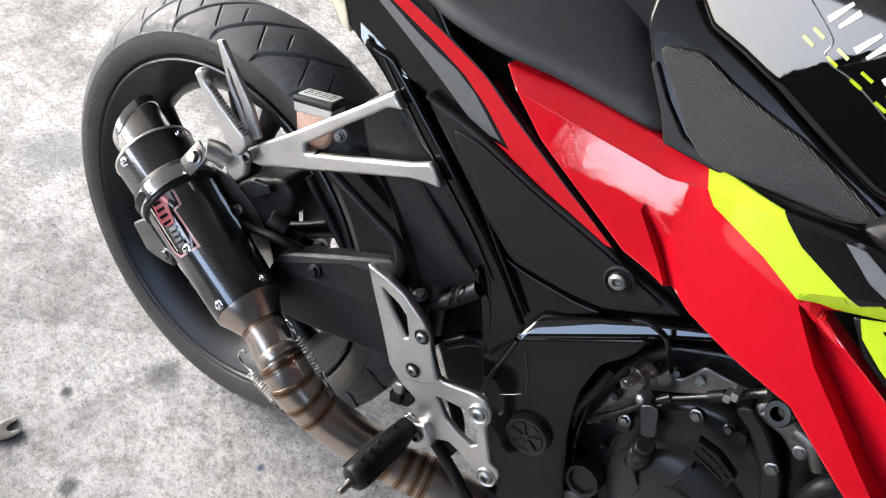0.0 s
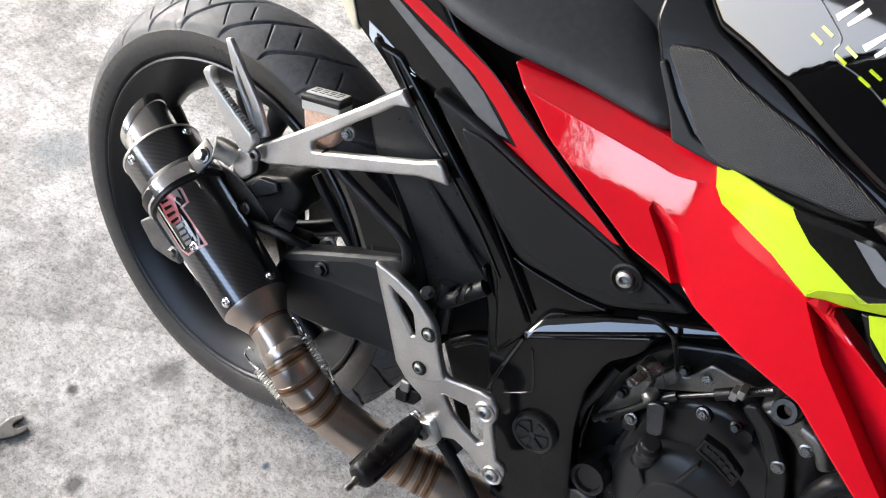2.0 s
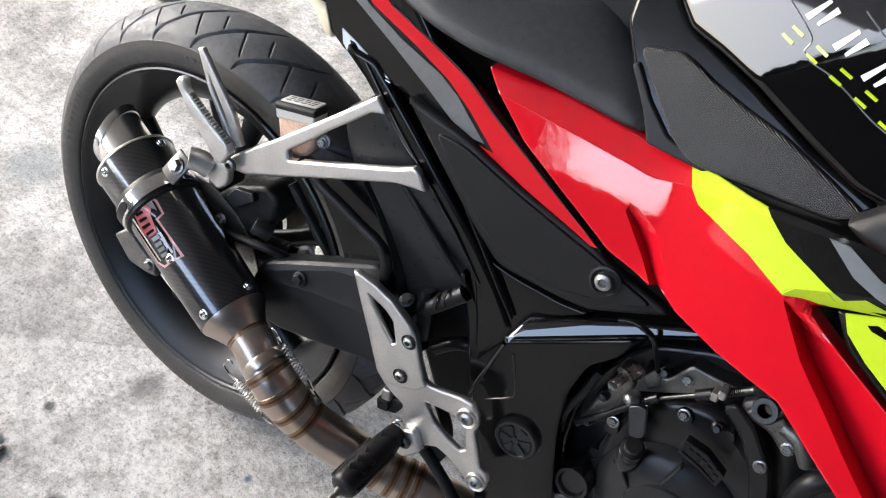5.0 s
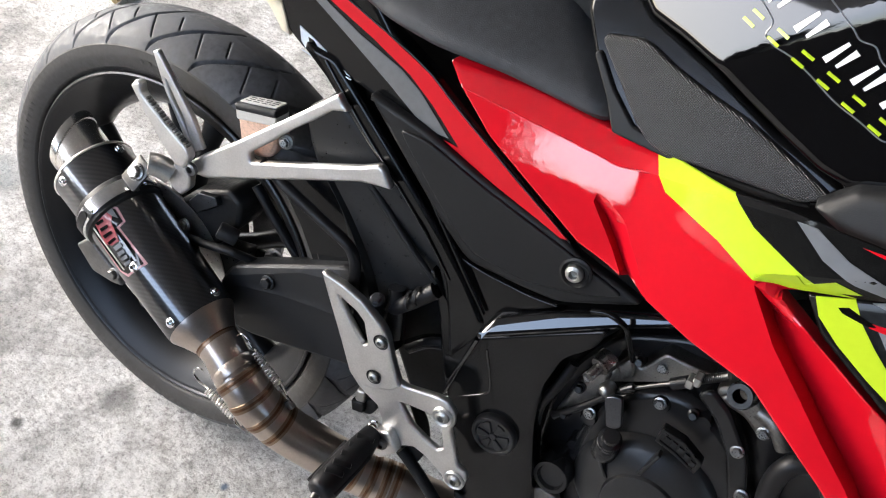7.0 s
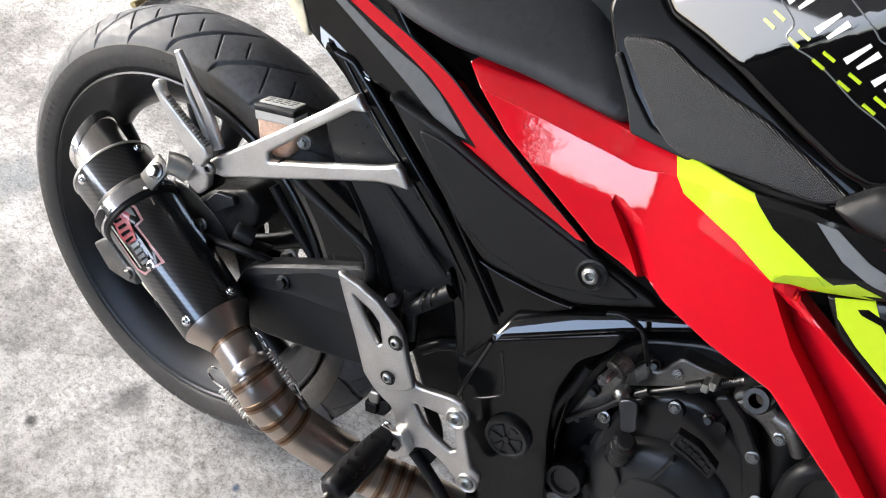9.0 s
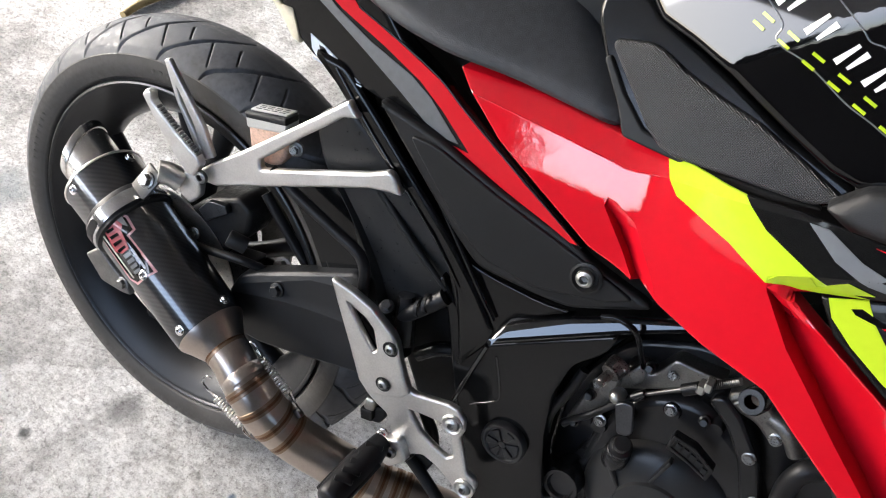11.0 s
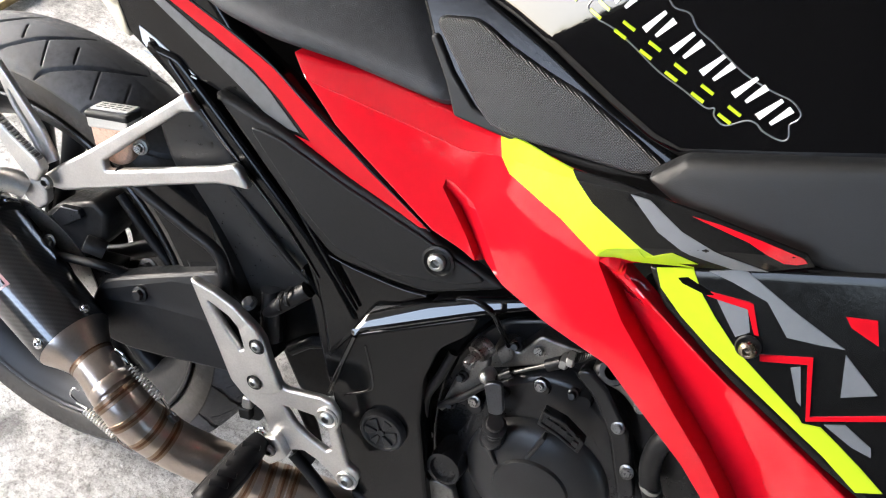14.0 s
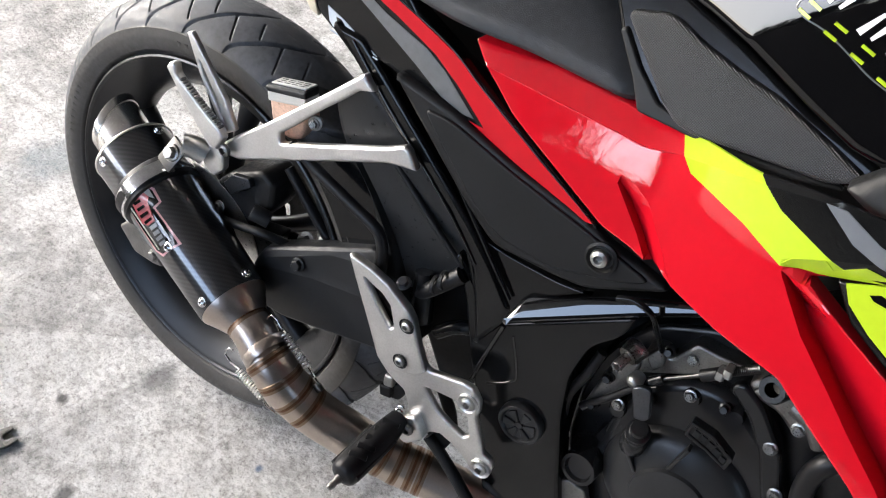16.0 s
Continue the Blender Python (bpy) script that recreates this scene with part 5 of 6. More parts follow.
def wrap(name, pts, lift, mat, parent, label="", thick=0.0008):
    """A thin plate bent round the silencer; pts are (along, degrees)."""
    vs = [Vector((s, d / 1000)) for s, d in pts]
    k = len(vs)
    dense = []
    for a, b in zip(vs, vs[1:] + vs[:1]):
        n = max(1, int((b - a).length / 0.006))
        dense += [a.lerp(b, i / n) for i in range(n)]
    k = len(dense)
    out, _, faces, *_ = delaunay_2d_cdt(dense, [(i, (i + 1) % k) for i in range(k)], [list(range(k))], 1, 1e-6)
    bm = bmesh.new()
    top = [bm.verts.new(on_silencer(v.x, v.y * 1000, lift)) for v in out]
    bot = [bm.verts.new(on_silencer(v.x, v.y * 1000, lift - thick)) for v in out]
    used = {}
    for f in faces:
        bm.faces.new([top[i] for i in f])
        bm.faces.new([bot[i] for i in reversed(f)])
        for i, j in zip(f, f[1:] + f[:1]):
            used[(i, j)] = 1
    for i, j in used:
        if (j, i) not in used:
            bm.faces.new((top[j], top[i], bot[i], bot[j]))
    bmesh.ops.recalc_face_normals(bm, faces=bm.faces[:])
    return part(name, bm, mat, parent, label, 30)


PINK = material("pale_red_print", (0.48, 0.25, 0.27), 0.35, 0, 0.5, 0.1, 40)
badge = wrap("badge", [(0.1707, -87.5), (0.1650, -37.8), (0.1580, -33.1), (0.1383, -35.2), (0.1367, -47.0), (0.0795, -44.3), (0.0870, -85.2), (0.1008, -93.9)], 0.0009, PINK, sil, "red and white maker's badge")
wrap("badge_inner", [(0.1686, -87.4), (0.1619, -39.8), (0.1576, -37.1), (0.1402, -38.5), (0.1391, -50.6), (0.0830, -48.9), (0.0890, -81.3), (0.0998, -89.4)], 0.0012, GLOSS, badge)
wrap("white_rule", [(0.1665, -82.6), (0.1660, -80.2), (0.0960, -81.6), (0.0966, -83.6)], 0.0015, CLEAR, badge)
wrap("red_block", [(0.1675, -73.4), (0.1617, -48.0), (0.1534, -45.9), (0.1485, -51.8), (0.1243, -58.6), (0.1272, -72.5), (0.1355, -80.0)], 0.0015, LABELRED, badge)
for a in ([(0.1620, -71.8), (0.1588, -59.4), (0.1556, -59.8), (0.1581, -71.3)], [(0.1533, -72.2), (0.1497, -58.9), (0.1466, -59.4), (0.1491, -72.4)], [(0.1445, -74.8), (0.1407, -59.7), (0.1374, -60.2), (0.1402, -75.0)], [(0.1344, -75.6), (0.1316, -60.6), (0.1284, -61.0), (0.1306, -75.2)]):
    wrap("dark_stroke", a, 0.0018, GLOSS, badge)
for a in ([(0.1245, -72.5), (0.1221, -59.4), (0.1169, -59.2), (0.1192, -72.4)], [(0.1161, -72.9), (0.1136, -61.0), (0.1089, -61.6), (0.1115, -73.8)], [(0.1083, -74.4), (0.1062, -61.6), (0.1016, -62.3), (0.1041, -74.5)], [(0.1010, -75.2), (0.0983, -62.7), (0.0942, -62.9), (0.0968, -75.4)], [(0.1221, -56.8), (0.1218, -53.5), (0.0914, -54.2), (0.0917, -57.6)], [(0.1633, -48.9), (0.1619, -39.8), (0.1468, -40.8), (0.1534, -45.9)]):
    wrap("grey_stroke", a, 0.0016, SILVER_DECAL, badge)
clamp = lathe("clamp_rubber", [(R1 - 0.006, 0.161), (R1 - 0.001, 0.1615), (R1 + 0.0016, 0.164), (R1 + 0.0016, 0.192), (R1 - 0.0005, 0.1945), (R1 - 0.006, 0.195)], MF, AX, HOSE, sil, "black rubber clamp lining", 64)
lathe("clamp_strap", [(R1 + 0.001, 0.1685), (R1 + 0.0034, 0.169), (R1 + 0.0036, 0.170), (R1 + 0.0036, 0.1855), (R1 + 0.0034, 0.1865), (R1 + 0.001, 0.187)], MF, AX, CHROME, sil, "chromed steel clamp strap", 72)
wrap("strap_slot", [(0.1845, -112), (0.1845, -76), (0.1825, -72), (0.178, -70.5), (0.1745, -72), (0.1725, -76), (0.1725, -112)], 0.0066, HOSE, sil)
ear = Vector((0.057, -0.158, 0.494))
ear_n = Vector((-0.05, -0.9, 0.42)).normalized()
EARM = frame_of(ear - ear_n * 0.007, ear_n, AX)
part("clamp_ear", box_bm((0.026, 0.036, 0.004), EARM @ Matrix.Translation((0, 0.002, 0)), 0.0012), ZINC, sil, "bright clamp ear")
part("ear_bend", box_bm((0.022, 0.0035, 0.012), EARM @ Matrix.Translation((0, 0.019, -0.004)), 0.001), ZINC, sil)
bolt("clamp_bolt", ear - ear_n * 0.005, ear_n, 0.0078, BOLT, sil, "hex", "hexagon clamp bolt")
lathe("rubber_bush", [(0, -0.003), (0.0125, -0.003), (0.0135, -0.001), (0.0135, 0.001), (0.012, 0.002), (0, 0.002)], (0.069, -0.143, 0.504), (-0.755, -0.558, 0.344), HOSE, sil, "black rubber mounting bush", 32)
tube("hanger_boss", [(0.066, -0.146, 0.505), (0.075, -0.138, 0.503), (0.086, -0.130, 0.496)], [0.0135, 0.0135, 0.014], ALU, bracket, "", 24, 3)

# exhaust pipe with welds
PIPE = [tuple(MF - AX * 0.028), tuple(MF - AX * 0.05)] + [(0.239, -0.182, 0.320), (0.256, -0.184, 0.310), (0.275, -0.183, 0.292), (0.293, -0.177, 0.275), (0.311, -0.170, 0.261), (0.335, -0.161, 0.248), (0.410, -0.132, 0.217), (0.478, -0.111, 0.208), (0.594, -0.085, 0.197)]
pipe = tube("exhaust_pipe", PIPE, [0.0262, 0.0262, 0.0262, 0.028, 0.0285, 0.0285, 0.0285, 0.0285, 0.0285, 0.0285, 0.0285], TINT, bike, "heat-tinted stainless exhaust pipe", 40, 10)
lathe("pipe_cone", [(0.04, -0.002), (R0 - 0.0008, -0.0005), (R0 - 0.0012, 0.002), (0.0355, 0.013), (0.028, 0.0275), (0.0265, 0.031), (0.02, 0.031)], MF, -AX, TINT, pipe, "", 48)
CURVE = spline(PIPE, 10)


def nearest(p):
    """The pipe's centre and direction nearest to a place."""
    i = min(range(1, len(CURVE) - 1), key=lambda k: (CURVE[k] - Vector(p)).length)
    return CURVE[i], (CURVE[i + 1] - CURVE[i - 1]).normalized()


def weld(d, r, mat=WELD, w=0.0017, proud=0.0008):
    p, t = nearest(d)
    prof = [(r - 0.0015, -w * 1.4), (r + proud * 0.6, -w), (r + proud, 0), (r + proud * 0.6, w), (r - 0.0015, w * 1.4)]
    lathe("tint_band", [(r - 0.001, -0.006), (r + 0.0003, -0.0052), (r + 0.0003, 0.0052), (r - 0.001, 0.006)], p, t, TINT_BAND, pipe, "bronze heat tint", 40)
    return lathe("weld_bead", prof, p, t, mat, pipe, "", 40)


weld(MF - AX * 0.031, 0.0263)
lathe("slip_joint", [(0.0262, -0.001), (0.0278, -0.001), (0.0284, 0.0005), (0.0285, 0.008), (0.0275, 0.012)], MF - AX * 0.068, -AX, TINT, pipe, "polished slip joint", 40)
for q in [(0.253, -0.184, 0.312), (0.271, -0.183, 0.295), (0.289, -0.179, 0.279), (0.308, -0.172, 0.266), (0.405, -0.134, 0.219), (0.422, -0.129, 0.217), (0.440, -0.124, 0.215), (0.457, -0.119, 0.214)]:
    weld(q, 0.0285)
for q in ([(0.421, -0.100, 0.218), (0.463, -0.090, 0.221)], [(0.428, -0.100, 0.210), (0.475, -0.090, 0.213)]):
    tube("guard_rod", [q[0], tuple((Vector(q[0]) + Vector(q[1])) / 2 + Vector((0, -0.004, 0.004))), q[1]], 0.003, CHROME, pipe, "", 10, 4)


def coil(name, a, b, r, turns, parent):
    a, b = Vector(a), Vector(b)
    m = frame_of(a, b - a)
    n = (b - a).length
    pts = [tuple(a - (b - a).normalized() * 0.014)]
    for i in range(turns * 8 + 1):
        ang = 2 * math.pi * i / 8
        pts.append(tuple(m @ Vector((r * math.cos(ang), r * math.sin(ang), n * i / (turns * 8)))))
    pts.append(tuple(b + (b - a).normalized() * 0.014))
    return part(name, tube_bm(pts, 0.0011, 6, 2), STEEL, parent, "steel retaining spring", 50)


coil("spring", *[(0.220, -0.200, 0.283), (0.262, -0.200, 0.266)], 0.0042, 12, pipe)
coil("spring", *[(0.257, -0.168, 0.348), (0.298, -0.168, 0.321)], 0.0042, 12, pipe)
tube("spring_hook", [(0.215, -0.196, 0.280), (0.201, -0.196, 0.286), (0.195, -0.196, 0.293), (0.200, -0.196, 0.304), (0.208, -0.196, 0.305)], 0.0011, CHROME, pipe, "", 6, 4)
tube("spring_hook", [(0.262, -0.200, 0.266), (0.268, -0.200, 0.257), (0.286, -0.200, 0.255)], 0.0011, CHROME, pipe, "", 6, 4)
tube("spring_hook", [(0.258, -0.168, 0.350), (0.247, -0.168, 0.361), (0.237, -0.168, 0.364), (0.230, -0.168, 0.355), (0.229, -0.168, 0.346)], 0.0013, CHROME, pipe, "", 6, 4)
tube("spring_hook", [(0.298, -0.168, 0.321), (0.312, -0.168, 0.311), (0.319, -0.168, 0.307)], 0.0011, CHROME, pipe, "", 6, 4)
for q in [(0.230, -0.165, 0.347), (0.314, -0.165, 0.297)]:
    part("spring_lug", box_bm((0.012, 0.008, 0.01), Matrix.Translation(q) @ Matrix.Rotation(0.6, 4, "Y"), 0.002), CAST, pipe)

# rear brake caliper and lines
cal = plate("brake_caliper", [(0.067, 0.428), (0.096, 0.462), (0.147, 0.489), (0.167, 0.478), (0.166, 0.443), (0.134, 0.401), (0.097, 0.387), (0.076, 0.397)], -0.1, 0.05, MATTE, bike, 0.006, 0.008, label="black rear brake caliper")
lathe("caliper_piston_boss", [(0, 0.012), (0.009, 0.012), (0.0105, 0.01), (0.0105, -0.012), (0, -0.012)], [(0.159, -0.110, 0.437)][0], (-0.8, -0.4, 0.3), DARKGREY, cal, "", 28)
plate("pad_cover", [(0.095, 0.450), (0.109, 0.469), (0.134, 0.475), (0.139, 0.466), (0.109, 0.440)], -0.108, 0.008, LEVER, cal, 0.001, 0.002)
bolt("bolt", [(0.095, -0.112, 0.416)][0], (0, -1, 0.3), 0.006, CAST, cal, "hex")
carrier = plate("caliper_bracket", [(-0.097, 0.274), (-0.072, 0.298), (-0.045, 0.278), (-0.028, 0.268), (-0.012, 0.247), (-0.030, 0.243), (-0.067, 0.243)], -0.105, 0.02, CAST, bike, 0.003, 0.004, label="grey cast caliper bracket")
bolt("bolt", [(-0.021, -0.110, 0.267)][0], (0, -1, 0.2), 0.007, CAST, carrier, "hex")
tube("brake_hose", [(0.201, -0.119, 0.563), (0.218, -0.119, 0.556), (0.233, -0.119, 0.549), (0.265, -0.119, 0.538), (0.297, -0.119, 0.527), (0.318, -0.119, 0.520), (0.330, -0.119, 0.511), (0.337, -0.119, 0.493), (0.339, -0.119, 0.464), (0.338, -0.119, 0.438)], 0.0066, HOSE, bike, "black rubber brake hose", 18)
tube("hose_loom", [(0.104, -0.115, 0.403), (0.134, -0.118, 0.412), (0.172, -0.115, 0.419), (0.198, -0.100, 0.410)], 0.0055, HOSE, bike, "thin black hose", 12)
tube("stay_rod", [(0.170, -0.080, 0.499), (0.201, -0.080, 0.468), (0.241, -0.080, 0.432), (0.255, -0.080, 0.423)], 0.0065, HOSE, bike, "black stay rod", 12)
tube("banjo_hose", [(0.428, -0.105, 0.509), (0.413, -0.110, 0.491), (0.397, -0.112, 0.472), (0.383, -0.112, 0.454)], [0.0095, 0.009, 0.0085, 0.006], HOSE, bike, "black hose with crimped collar", 16)
for q in [(0.405, -0.113, 0.486), (0.413, -0.113, 0.497)]:
    lathe("hose_collar", [(0.0085, -0.002), (0.0105, -0.002), (0.0105, 0.002), (0.0085, 0.002)], q, (1, 0, 0.25), DARKGREY, bike, "crimped hose collar", 20)
master = lathe("master_cylinder", [(0, 0), (0.013, 0), (0.013, 0.035), (0.01, 0.05), (0.01, 0.06), (0, 0.06)], [(0.397, -0.110, 0.427)][0], (-0.2, 0.1, 0.9), ENGINE, bike, "black rear master cylinder", 28)
bolt("union_bolt", [(0.374, -0.125, 0.475)][0], (-0.1, -0.5, 0.8), 0.0062, LEVER, master, "hex", "dark union bolt")
tube("linkage_rod", [(0.408, -0.080, 0.395), (0.429, -0.080, 0.417), (0.453, -0.080, 0.430)], 0.009, ENGINE, bike, "black linkage arm", 14)
tube("drain_hose", [(0.587, -0.124, 0.592), (0.600, -0.124, 0.598), (0.613, -0.124, 0.597), (0.623, -0.120, 0.589), (0.632, -0.100, 0.559), (0.640, -0.080, 0.530)], 0.003, FRAME, bike, "thin black drain hose", 12)

# engine
case = plate("engine_case", [(0.679, 0.050), (0.630, 0.188), (0.584, 0.329), (0.577, 0.405), (0.586, 0.470), (0.616, 0.527), (0.686, 0.565), (0.794, 0.557), (0.916, 0.498), (0.973, 0.421)], -0.045, 0.26, ENGINE, bike, 0.006, 0.02, label="black engine case")
crank = plate("crankcase_cover", [(0.675, 0.118), (0.638, 0.245), (0.622, 0.321), (0.622, 0.382), (0.624, 0.424), (0.633, 0.459), (0.652, 0.484), (0.681, 0.505), (0.715, 0.512), (0.752, 0.493), (0.784, 0.467), (0.824, 0.410), (0.863, 0.345)], -0.068, 0.05, ENGINE, bike, 0.01, 0.02, label="satin black crankcase cover")
for q in [(0.626, -0.066, 0.425), (0.685, -0.066, 0.489), (0.772, -0.066, 0.476), (0.728, -0.066, 0.495)]:
    lathe("bolt_boss", [(0, 0.007), (0.008, 0.007), (0.0095, 0.004), (0.011, -0.01), (0, -0.01)], q, (0, -1, 0), ENGINE, crank, "", 20)
cc = Vector([(0.714, -0.082, 0.366)][0])
cover = lathe("clutch_cover", [(0, 0.0135), (0.036, 0.0135), (0.041, 0.012), (0.0425, 0.008), (0.047, 0.0072), (0.066, 0.001), (0.075, -0.0045), (0.0805, -0.012), (0.083, -0.022), (0.083, -0.04), (0, -0.04)], cc, (0, -1, 0), SATIN, bike, "satin black clutch cover", 72)
for u, v in (((0.645, 0.411), (0.671, 0.379)), ((0.707, 0.445), (0.698, 0.407))):
    u, v = Vector((u[0], 0, u[1])), Vector((v[0], 0, v[1]))
    mid = (u + v) / 2 + Vector((0, cc.y - 0.004, 0))
    part("rib", box_bm((0.0042, 0.012, (v - u).length), frame_of(mid, v - u, (1, 0, 0.2)), 0.0012), SATIN, cover)
tag = plate("name_plate", [(0.696, 0.486), (0.695, 0.467), (0.719, 0.462), (0.743, 0.453), (0.745, 0.470), (0.720, 0.484)], -0.0985, 0.012, BLACK, cover, 0.001, 0.002, [[(0.699, 0.4815), (0.7185, 0.480), (0.7405, 0.468), (0.7395, 0.4575), (0.719, 0.4655), (0.6985, 0.4705)]], 0.001, "raised black plate with worn lettering")
plate("plate_face", [(0.697, 0.484), (0.696, 0.469), (0.719, 0.4635), (0.742, 0.455), (0.743, 0.469), (0.720, 0.482)], -0.0965, 0.008, BLACK, tag, 0.0006, 0.001)
for i in range(5):
    x, z = 0.7025 + 0.0079 * i, 0.4765 - 0.0007 * i - 0.0006 * i * i
    plate("letter_bar", [(x, z + 0.0028), (x + 0.0055, z + 0.0016), (x + 0.0052, z - 0.0052), (x - 0.0003, z - 0.004)], -0.0985, 0.003, DARKGREY, tag, 0.0004, 0)
lathe("oil_filler", [(0, 0.004), (0.014, 0.004), (0.016, 0.009), (0.02, 0.009), (0.021, 0.004), (0.021, -0.03), (0, -0.03)], [(0.619, -0.085, 0.338)][0], (-0.1, -1, 0.1), ENGINE, bike, "round black oil sight cap", 36)
lever = plate("clutch_lever", [(0.632, 0.486), (0.640, 0.494), (0.649, 0.495), (0.660, 0.462), (0.655, 0.455), (0.646, 0.453)], -0.1, 0.006, LEVER, bike, 0.0012, 0.003, label="dark steel clutch release lever")
lathe("lever_shaft", [(0, 0.03), (0.0085, 0.03), (0.0095, 0.027), (0.0095, 0.022), (0.0128, 0.0205), (0.0128, 0.016), (0.0105, 0.014), (0.0125, 0.012), (0.0125, 0.007), (0.0105, 0.005), (0.0145, 0.0), (0.0145, -0.02), (0, -0.02)], (0.656, -0.088, 0.420), (0.0, -0.45, 0.9), ENGINE, lever, "", 28)
for x, q in zip((0.0058, 0.0056, 0.0045, 0.0058, 0.0058, 0.0056, 0.0062, 0.0052), [(0.625, -0.078, 0.439), (0.683, -0.072, 0.492), (0.587, -0.072, 0.356), (0.769, -0.074, 0.486), (0.795, -0.077, 0.440), (0.780, -0.072, 0.520), (0.669, -0.064, 0.528), (0.607, -0.072, 0.478)]):
    bolt("engine_bolt", q, (-0.12, -0.95, 0.2), x * 0.9, BOLT, bike, "hex", "zinc-plated engine bolt")
rod = tube("clutch_rod", [(0.644, -0.088, 0.498), (0.659, -0.088, 0.512), (0.676, -0.088, 0.528), (0.701, -0.088, 0.551), (0.724, -0.090, 0.575)], [0.0022, 0.0022, 0.0024, 0.0042, 0.0042], ZINC, bike, "steel clutch rod with threaded end", 14, 3)
tube("sleeve", [(0.683, -0.090, 0.535), (0.695, -0.090, 0.547)], 0.0062, HOSE, rod, "black sleeve", 16, 2)
tube("clevis", [(0.644, -0.090, 0.498), (0.653, -0.090, 0.509)], 0.0048, ENGINE, rod, "", 12, 2)
for q in [(0.697, -0.090, 0.549), (0.702, -0.090, 0.555)]:
    lathe("lock_nut", [(0.002, -0.0036), (0.0078, -0.0036), (0.0088, -0.0026), (0.0088, 0.0026), (0.0078, 0.0036), (0.002, 0.0036)], q, (0.97, -0.1, 0.1), NUT, rod, "hexagon lock nut", 6, True)
for i in range(14):
    a, b = [(0.705, -0.090, 0.557), (0.723, -0.090, 0.573)]
    c = Vector(a).lerp(Vector(b), i / 13)
    lathe("thread", [(0.003, -0.0005), (0.0047, 0.0), (0.003, 0.0005)], c, Vector(b) - Vector(a), ZINC, rod, "", 12, True)
plate("cylinder_base", [(0.626, 0.478), (0.625, 0.511), (0.640, 0.520), (0.650, 0.514), (0.666, 0.547), (0.690, 0.547), (0.718, 0.551), (0.681, 0.515), (0.652, 0.495)], -0.066, 0.05, CAST, bike, 0.003, 0.006, label="bare cast alloy cylinder base")
plate("starter_bracket", [(0.589, 0.393), (0.598, 0.460), (0.615, 0.493), (0.628, 0.493), (0.625, 0.454), (0.616, 0.426)], -0.07, 0.02, CAST, bike, 0.004, 0.006, label="bare cast alloy bracket")
plate("water_pump", [(0.721, 0.536), (0.731, 0.551), (0.750, 0.560), (0.769, 0.544), (0.789, 0.528), (0.784, 0.505), (0.757, 0.524), (0.738, 0.525)], -0.07, 0.04, CAST, bike, 0.005, 0.008, label="cast alloy water pump housing")
lathe("pump_spigot", [(0.007, 0.012), (0.012, 0.012), (0.0135, 0.008), (0.0135, -0.01), (0.007, -0.01)], [(0.744, -0.085, 0.560)][0], (-0.3, -0.9, 0.3), ENGINE, bike, "round alloy spigot", 28)
tube("engine_loom", [(0.590, -0.075, 0.408), (0.609, -0.080, 0.436), (0.622, -0.080, 0.455), (0.638, -0.080, 0.481), (0.653, -0.080, 0.497)], 0.004, HOSE, bike, "black wire loom", 10)
plate("cover_flange", [(0.708, 0.525), (0.736, 0.506), (0.761, 0.475), (0.803, 0.387), (0.817, 0.402), (0.781, 0.484), (0.746, 0.523), (0.720, 0.539)], -0.074, 0.02, ENGINE, bike, 0.004, 0.008)
plate("lower_bracket", [(0.604, 0.304), (0.614, 0.312), (0.635, 0.310), (0.660, 0.256), (0.631, 0.225)], -0.09, 0.012, CAST, bike, 0.002, 0.004, label="pale alloy lower bracket")

ring = lathe("cover_ring", [(0.08, -0.022), (0.0885, -0.022), (0.09, -0.025), (0.09, -0.042), (0.08, -0.042)], cc, (0, -1, 0), ENGINE, bike, "black cover flange", 72)
for i in range(9):
    a = radians(8 + 21 * i)
    lathe("boss", [(0, -0.007), (0.0065, -0.007), (0.0075, -0.009), (0.0075, -0.03), (0, -0.03)], cc + Vector((0.0905 * math.cos(a), 0.01, 0.0905 * math.sin(a))), (0, -1, 0), ENGINE, ring, "", 20)
tube("wire_loom", [(0.579, -0.080, 0.375), (0.575, -0.085, 0.420), (0.584, -0.085, 0.460), (0.589, -0.080, 0.491)], 0.0055, HOSE, bike, "black wire loom along the engine", 12)
tube("heat_pipe", [(0.766, -0.070, 0.541), (0.785, -0.075, 0.538), (0.802, -0.075, 0.519)], 0.009, CAST, bike, "dull alloy coolant pipe", 14)
for q in [(0.604, -0.078, 0.462), (0.601, -0.076, 0.418), (0.650, -0.078, 0.465), (0.646, -0.075, 0.529), (0.716, -0.075, 0.501)]:
    lathe("stud", [(0, 0.006), (0.0035, 0.006), (0.004, 0.004), (0.004, 0.0), (0.006, -0.001), (0.006, -0.012), (0, -0.012)], q, (-0.1, -0.9, 0.3), ENGINE, bike, "small dark engine stud", 14)

stud = lathe("cable_stud", [(0, 0.026), (0.0045, 0.026), (0.0055, 0.024), (0.0055, 0.01), (0.0105, 0.01), (0.0105, 0.002), (0.012, 0.0), (0.012, -0.006), (0, -0.006)], [(0.617, -0.082, 0.515)][0], (-0.25, -0.75, -0.35), BOLT, bike, "threaded stud with its nut", 20)
lathe("stud_nut", [(0.004, 0.0), (0.0115, 0.0), (0.0115, 0.007), (0.004, 0.007)], [(0.617, -0.082, 0.515)][0], (-0.25, -0.75, -0.35), NUT, stud, "", 6, True)
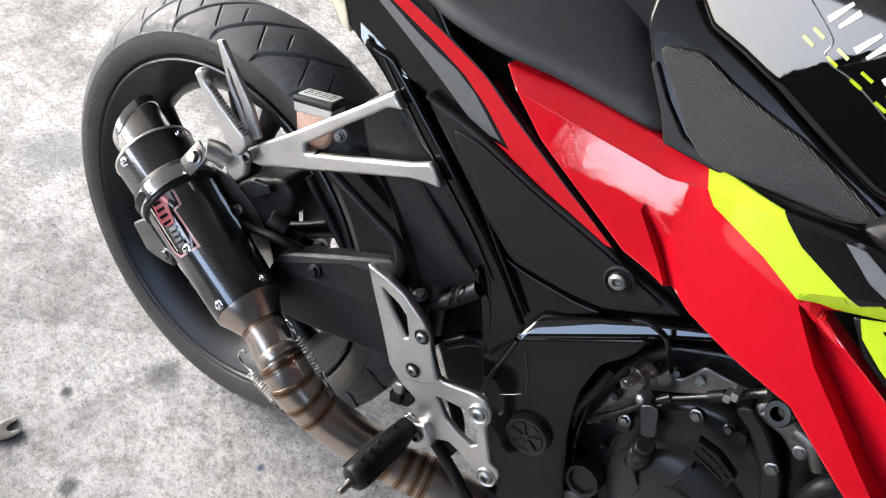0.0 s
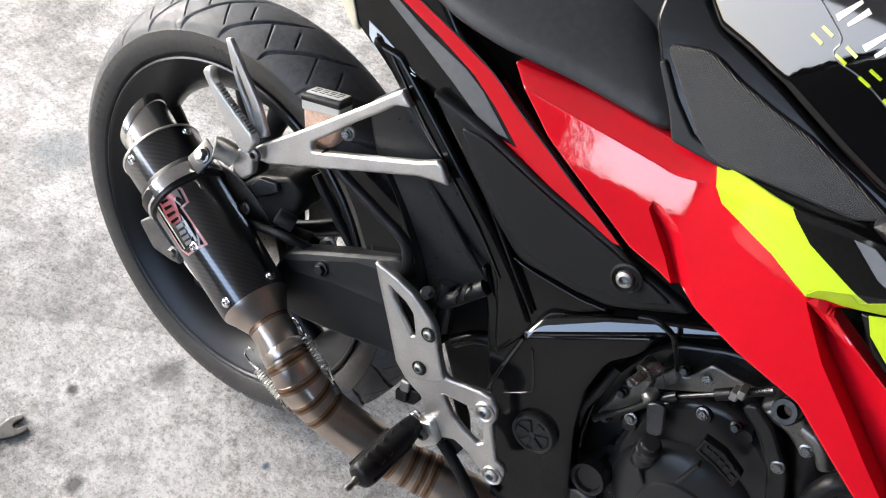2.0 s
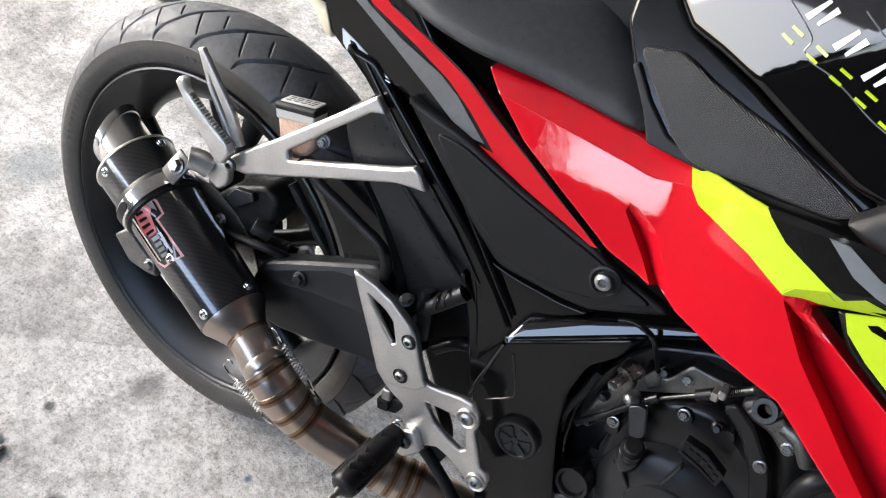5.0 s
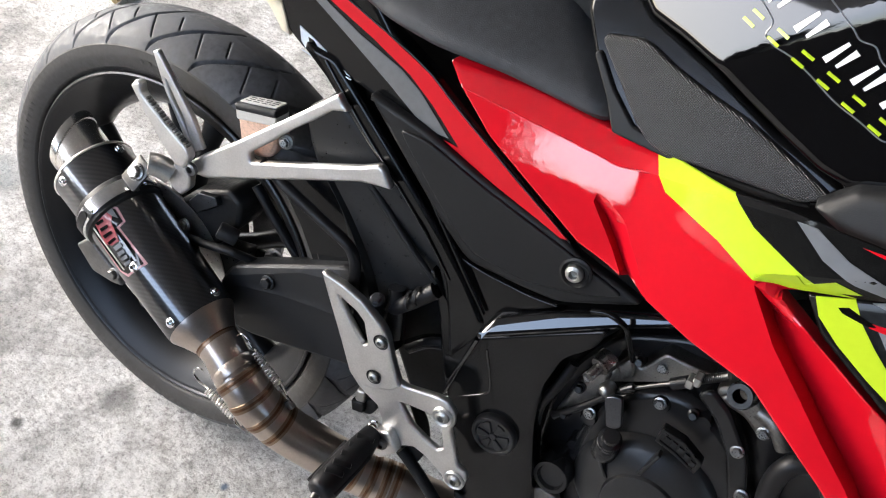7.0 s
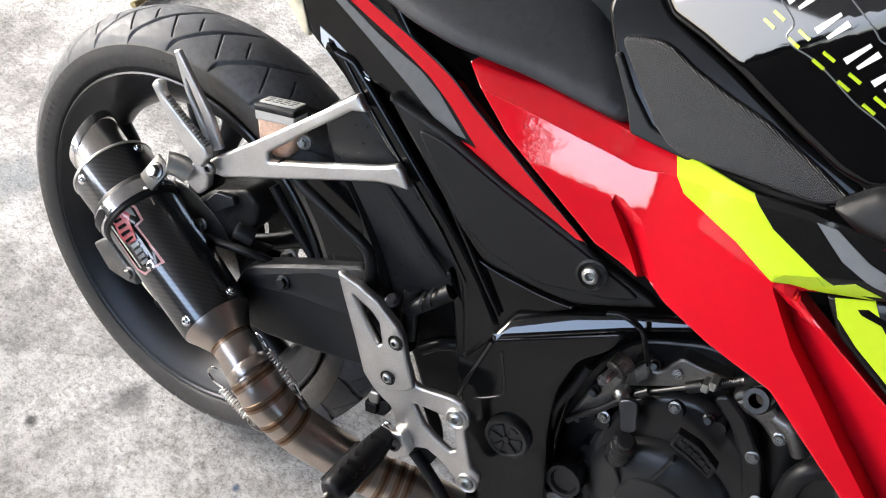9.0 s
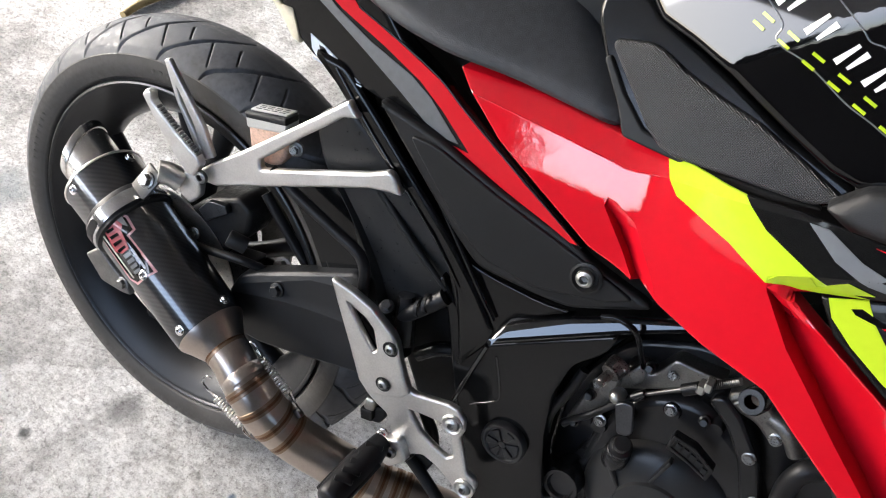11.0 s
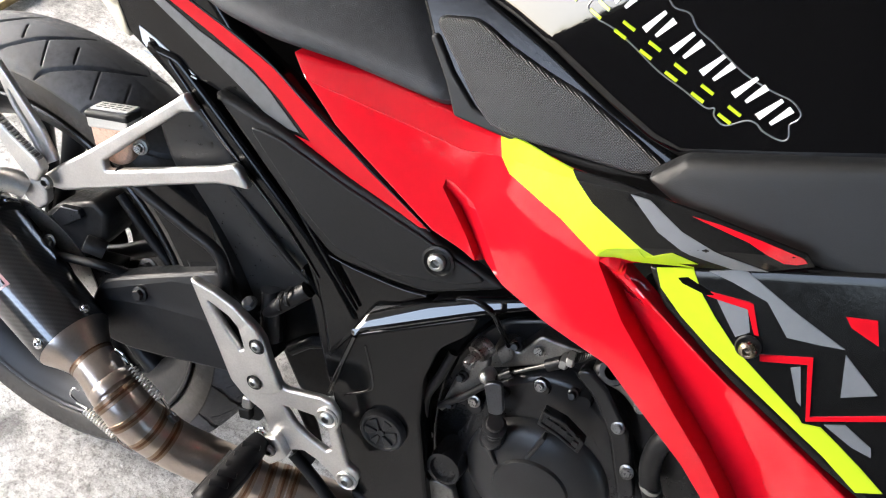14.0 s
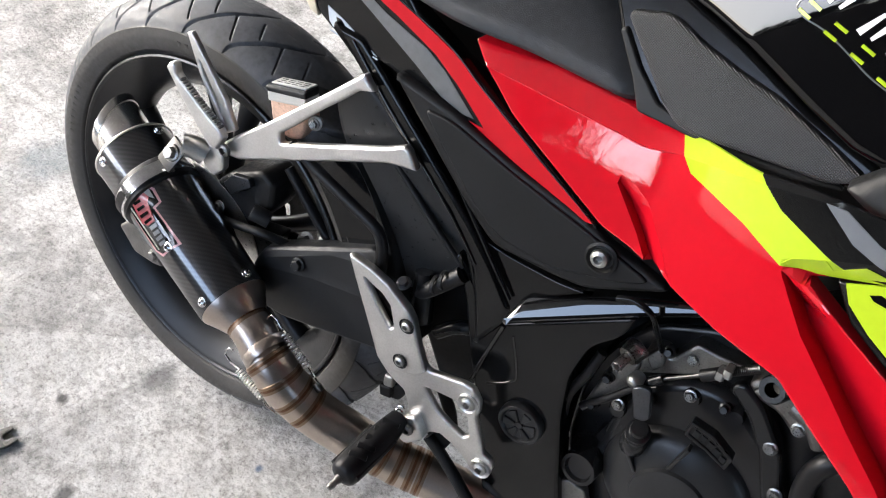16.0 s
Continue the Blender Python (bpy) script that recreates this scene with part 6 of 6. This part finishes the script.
lathe("lever_ball", [(0, 0.009), (0.004, 0.008), (0.0075, 0.004), (0.0085, 0.0), (0.0085, -0.008), (0, -0.008)], [(0.630, -0.085, 0.485)][0], (-0.2, -0.9, 0.3), NUT, bike, "small bright boss on the engine", 20)
for pts in ([(0.628, 0.509), (0.637, 0.526), (0.644, 0.521), (0.648, 0.508), (0.640, 0.494)], [(0.728, 0.535), (0.739, 0.550), (0.749, 0.541), (0.744, 0.529)]):
    plate("casting_step", pts, -0.074, 0.012, CAST, case, 0.003, 0.004)
tube("coolant_hose", [(0.833, -0.080, 0.525), (0.814, -0.086, 0.513), (0.809, -0.086, 0.487), (0.817, -0.080, 0.448), (0.839, -0.075, 0.405)], 0.0105, HOSE, bike, "black coolant hose with clip", 18)
for q in [(0.796, -0.076, 0.437), (0.861, -0.074, 0.428)]:
    bolt("engine_bolt", q, (-0.12, -0.95, 0.2), 0.0055, ZINC, bike, "hex", "zinc-plated engine bolt")
lathe("hose_clip", [(0.01, -0.0025), (0.0116, -0.0025), (0.0116, 0.0025), (0.01, 0.0025)], [(0.822, -0.079, 0.437)][0], (0.1, 0, 1), NUT, bike, "steel hose clip", 24, True)

# open-ended spanner on the floor
def build_spanner():
    """Jaw, neck and shaft in the floor's plane."""
    g = Vector([(-0.115, -0.309)][0])
    tip = Vector([(-0.108, -0.288)][0])
    d = (tip - g).normalized()
    u = Vector((-d.y, d.x))
    out = []
    for a, b in [(-0.14, 0.006), (-0.03, 0.006), (-0.012, 0.013), (0.004, 0.017), (0.02, 0.014), (0.019, 0.008), (0.004, 0.006), (0.001, 0.0), (0.004, -0.006), (0.019, -0.008), (0.018, -0.014), (0.002, -0.016), (-0.012, -0.013), (-0.03, -0.006), (-0.14, -0.006)]:
        p = g + d * a + u * b
        out.append((p.x, p.y))
    ob = plate("spanner", out, 0, 0.006, BOLT, None, 0.001, 0.003, label="worn steel open-ended spanner lying on the floor")
    for v in ob.data.vertices:
        v.co = (v.co.x, v.co.z, 0.006 - v.co.y)
    ob.data.flip_normals()
    return tagged(ob, category="spanner")


build_spanner()


def build_floor_stick():
    """A short yellowish cut end of hose on the concrete."""
    pts = [(-0.822, 0.690, 0.011), (-0.828, 0.73, 0.011), (-0.826, 0.785, 0.012), (-0.81, 0.85, 0.011), (-0.78, 0.91, 0.011)]
    hose = part("hose_end", tube_bm(pts, [0.0085, 0.0095, 0.0105, 0.0105, 0.0105], 16, 6), material("yellowed_rubber", (0.42, 0.33, 0.16), 0.55, 0, 0, 0.35, 40, 0.2, 300), None, "yellowed rubber hose end lying on the concrete")
    return tagged(hose, category="hose")


build_floor_stick()
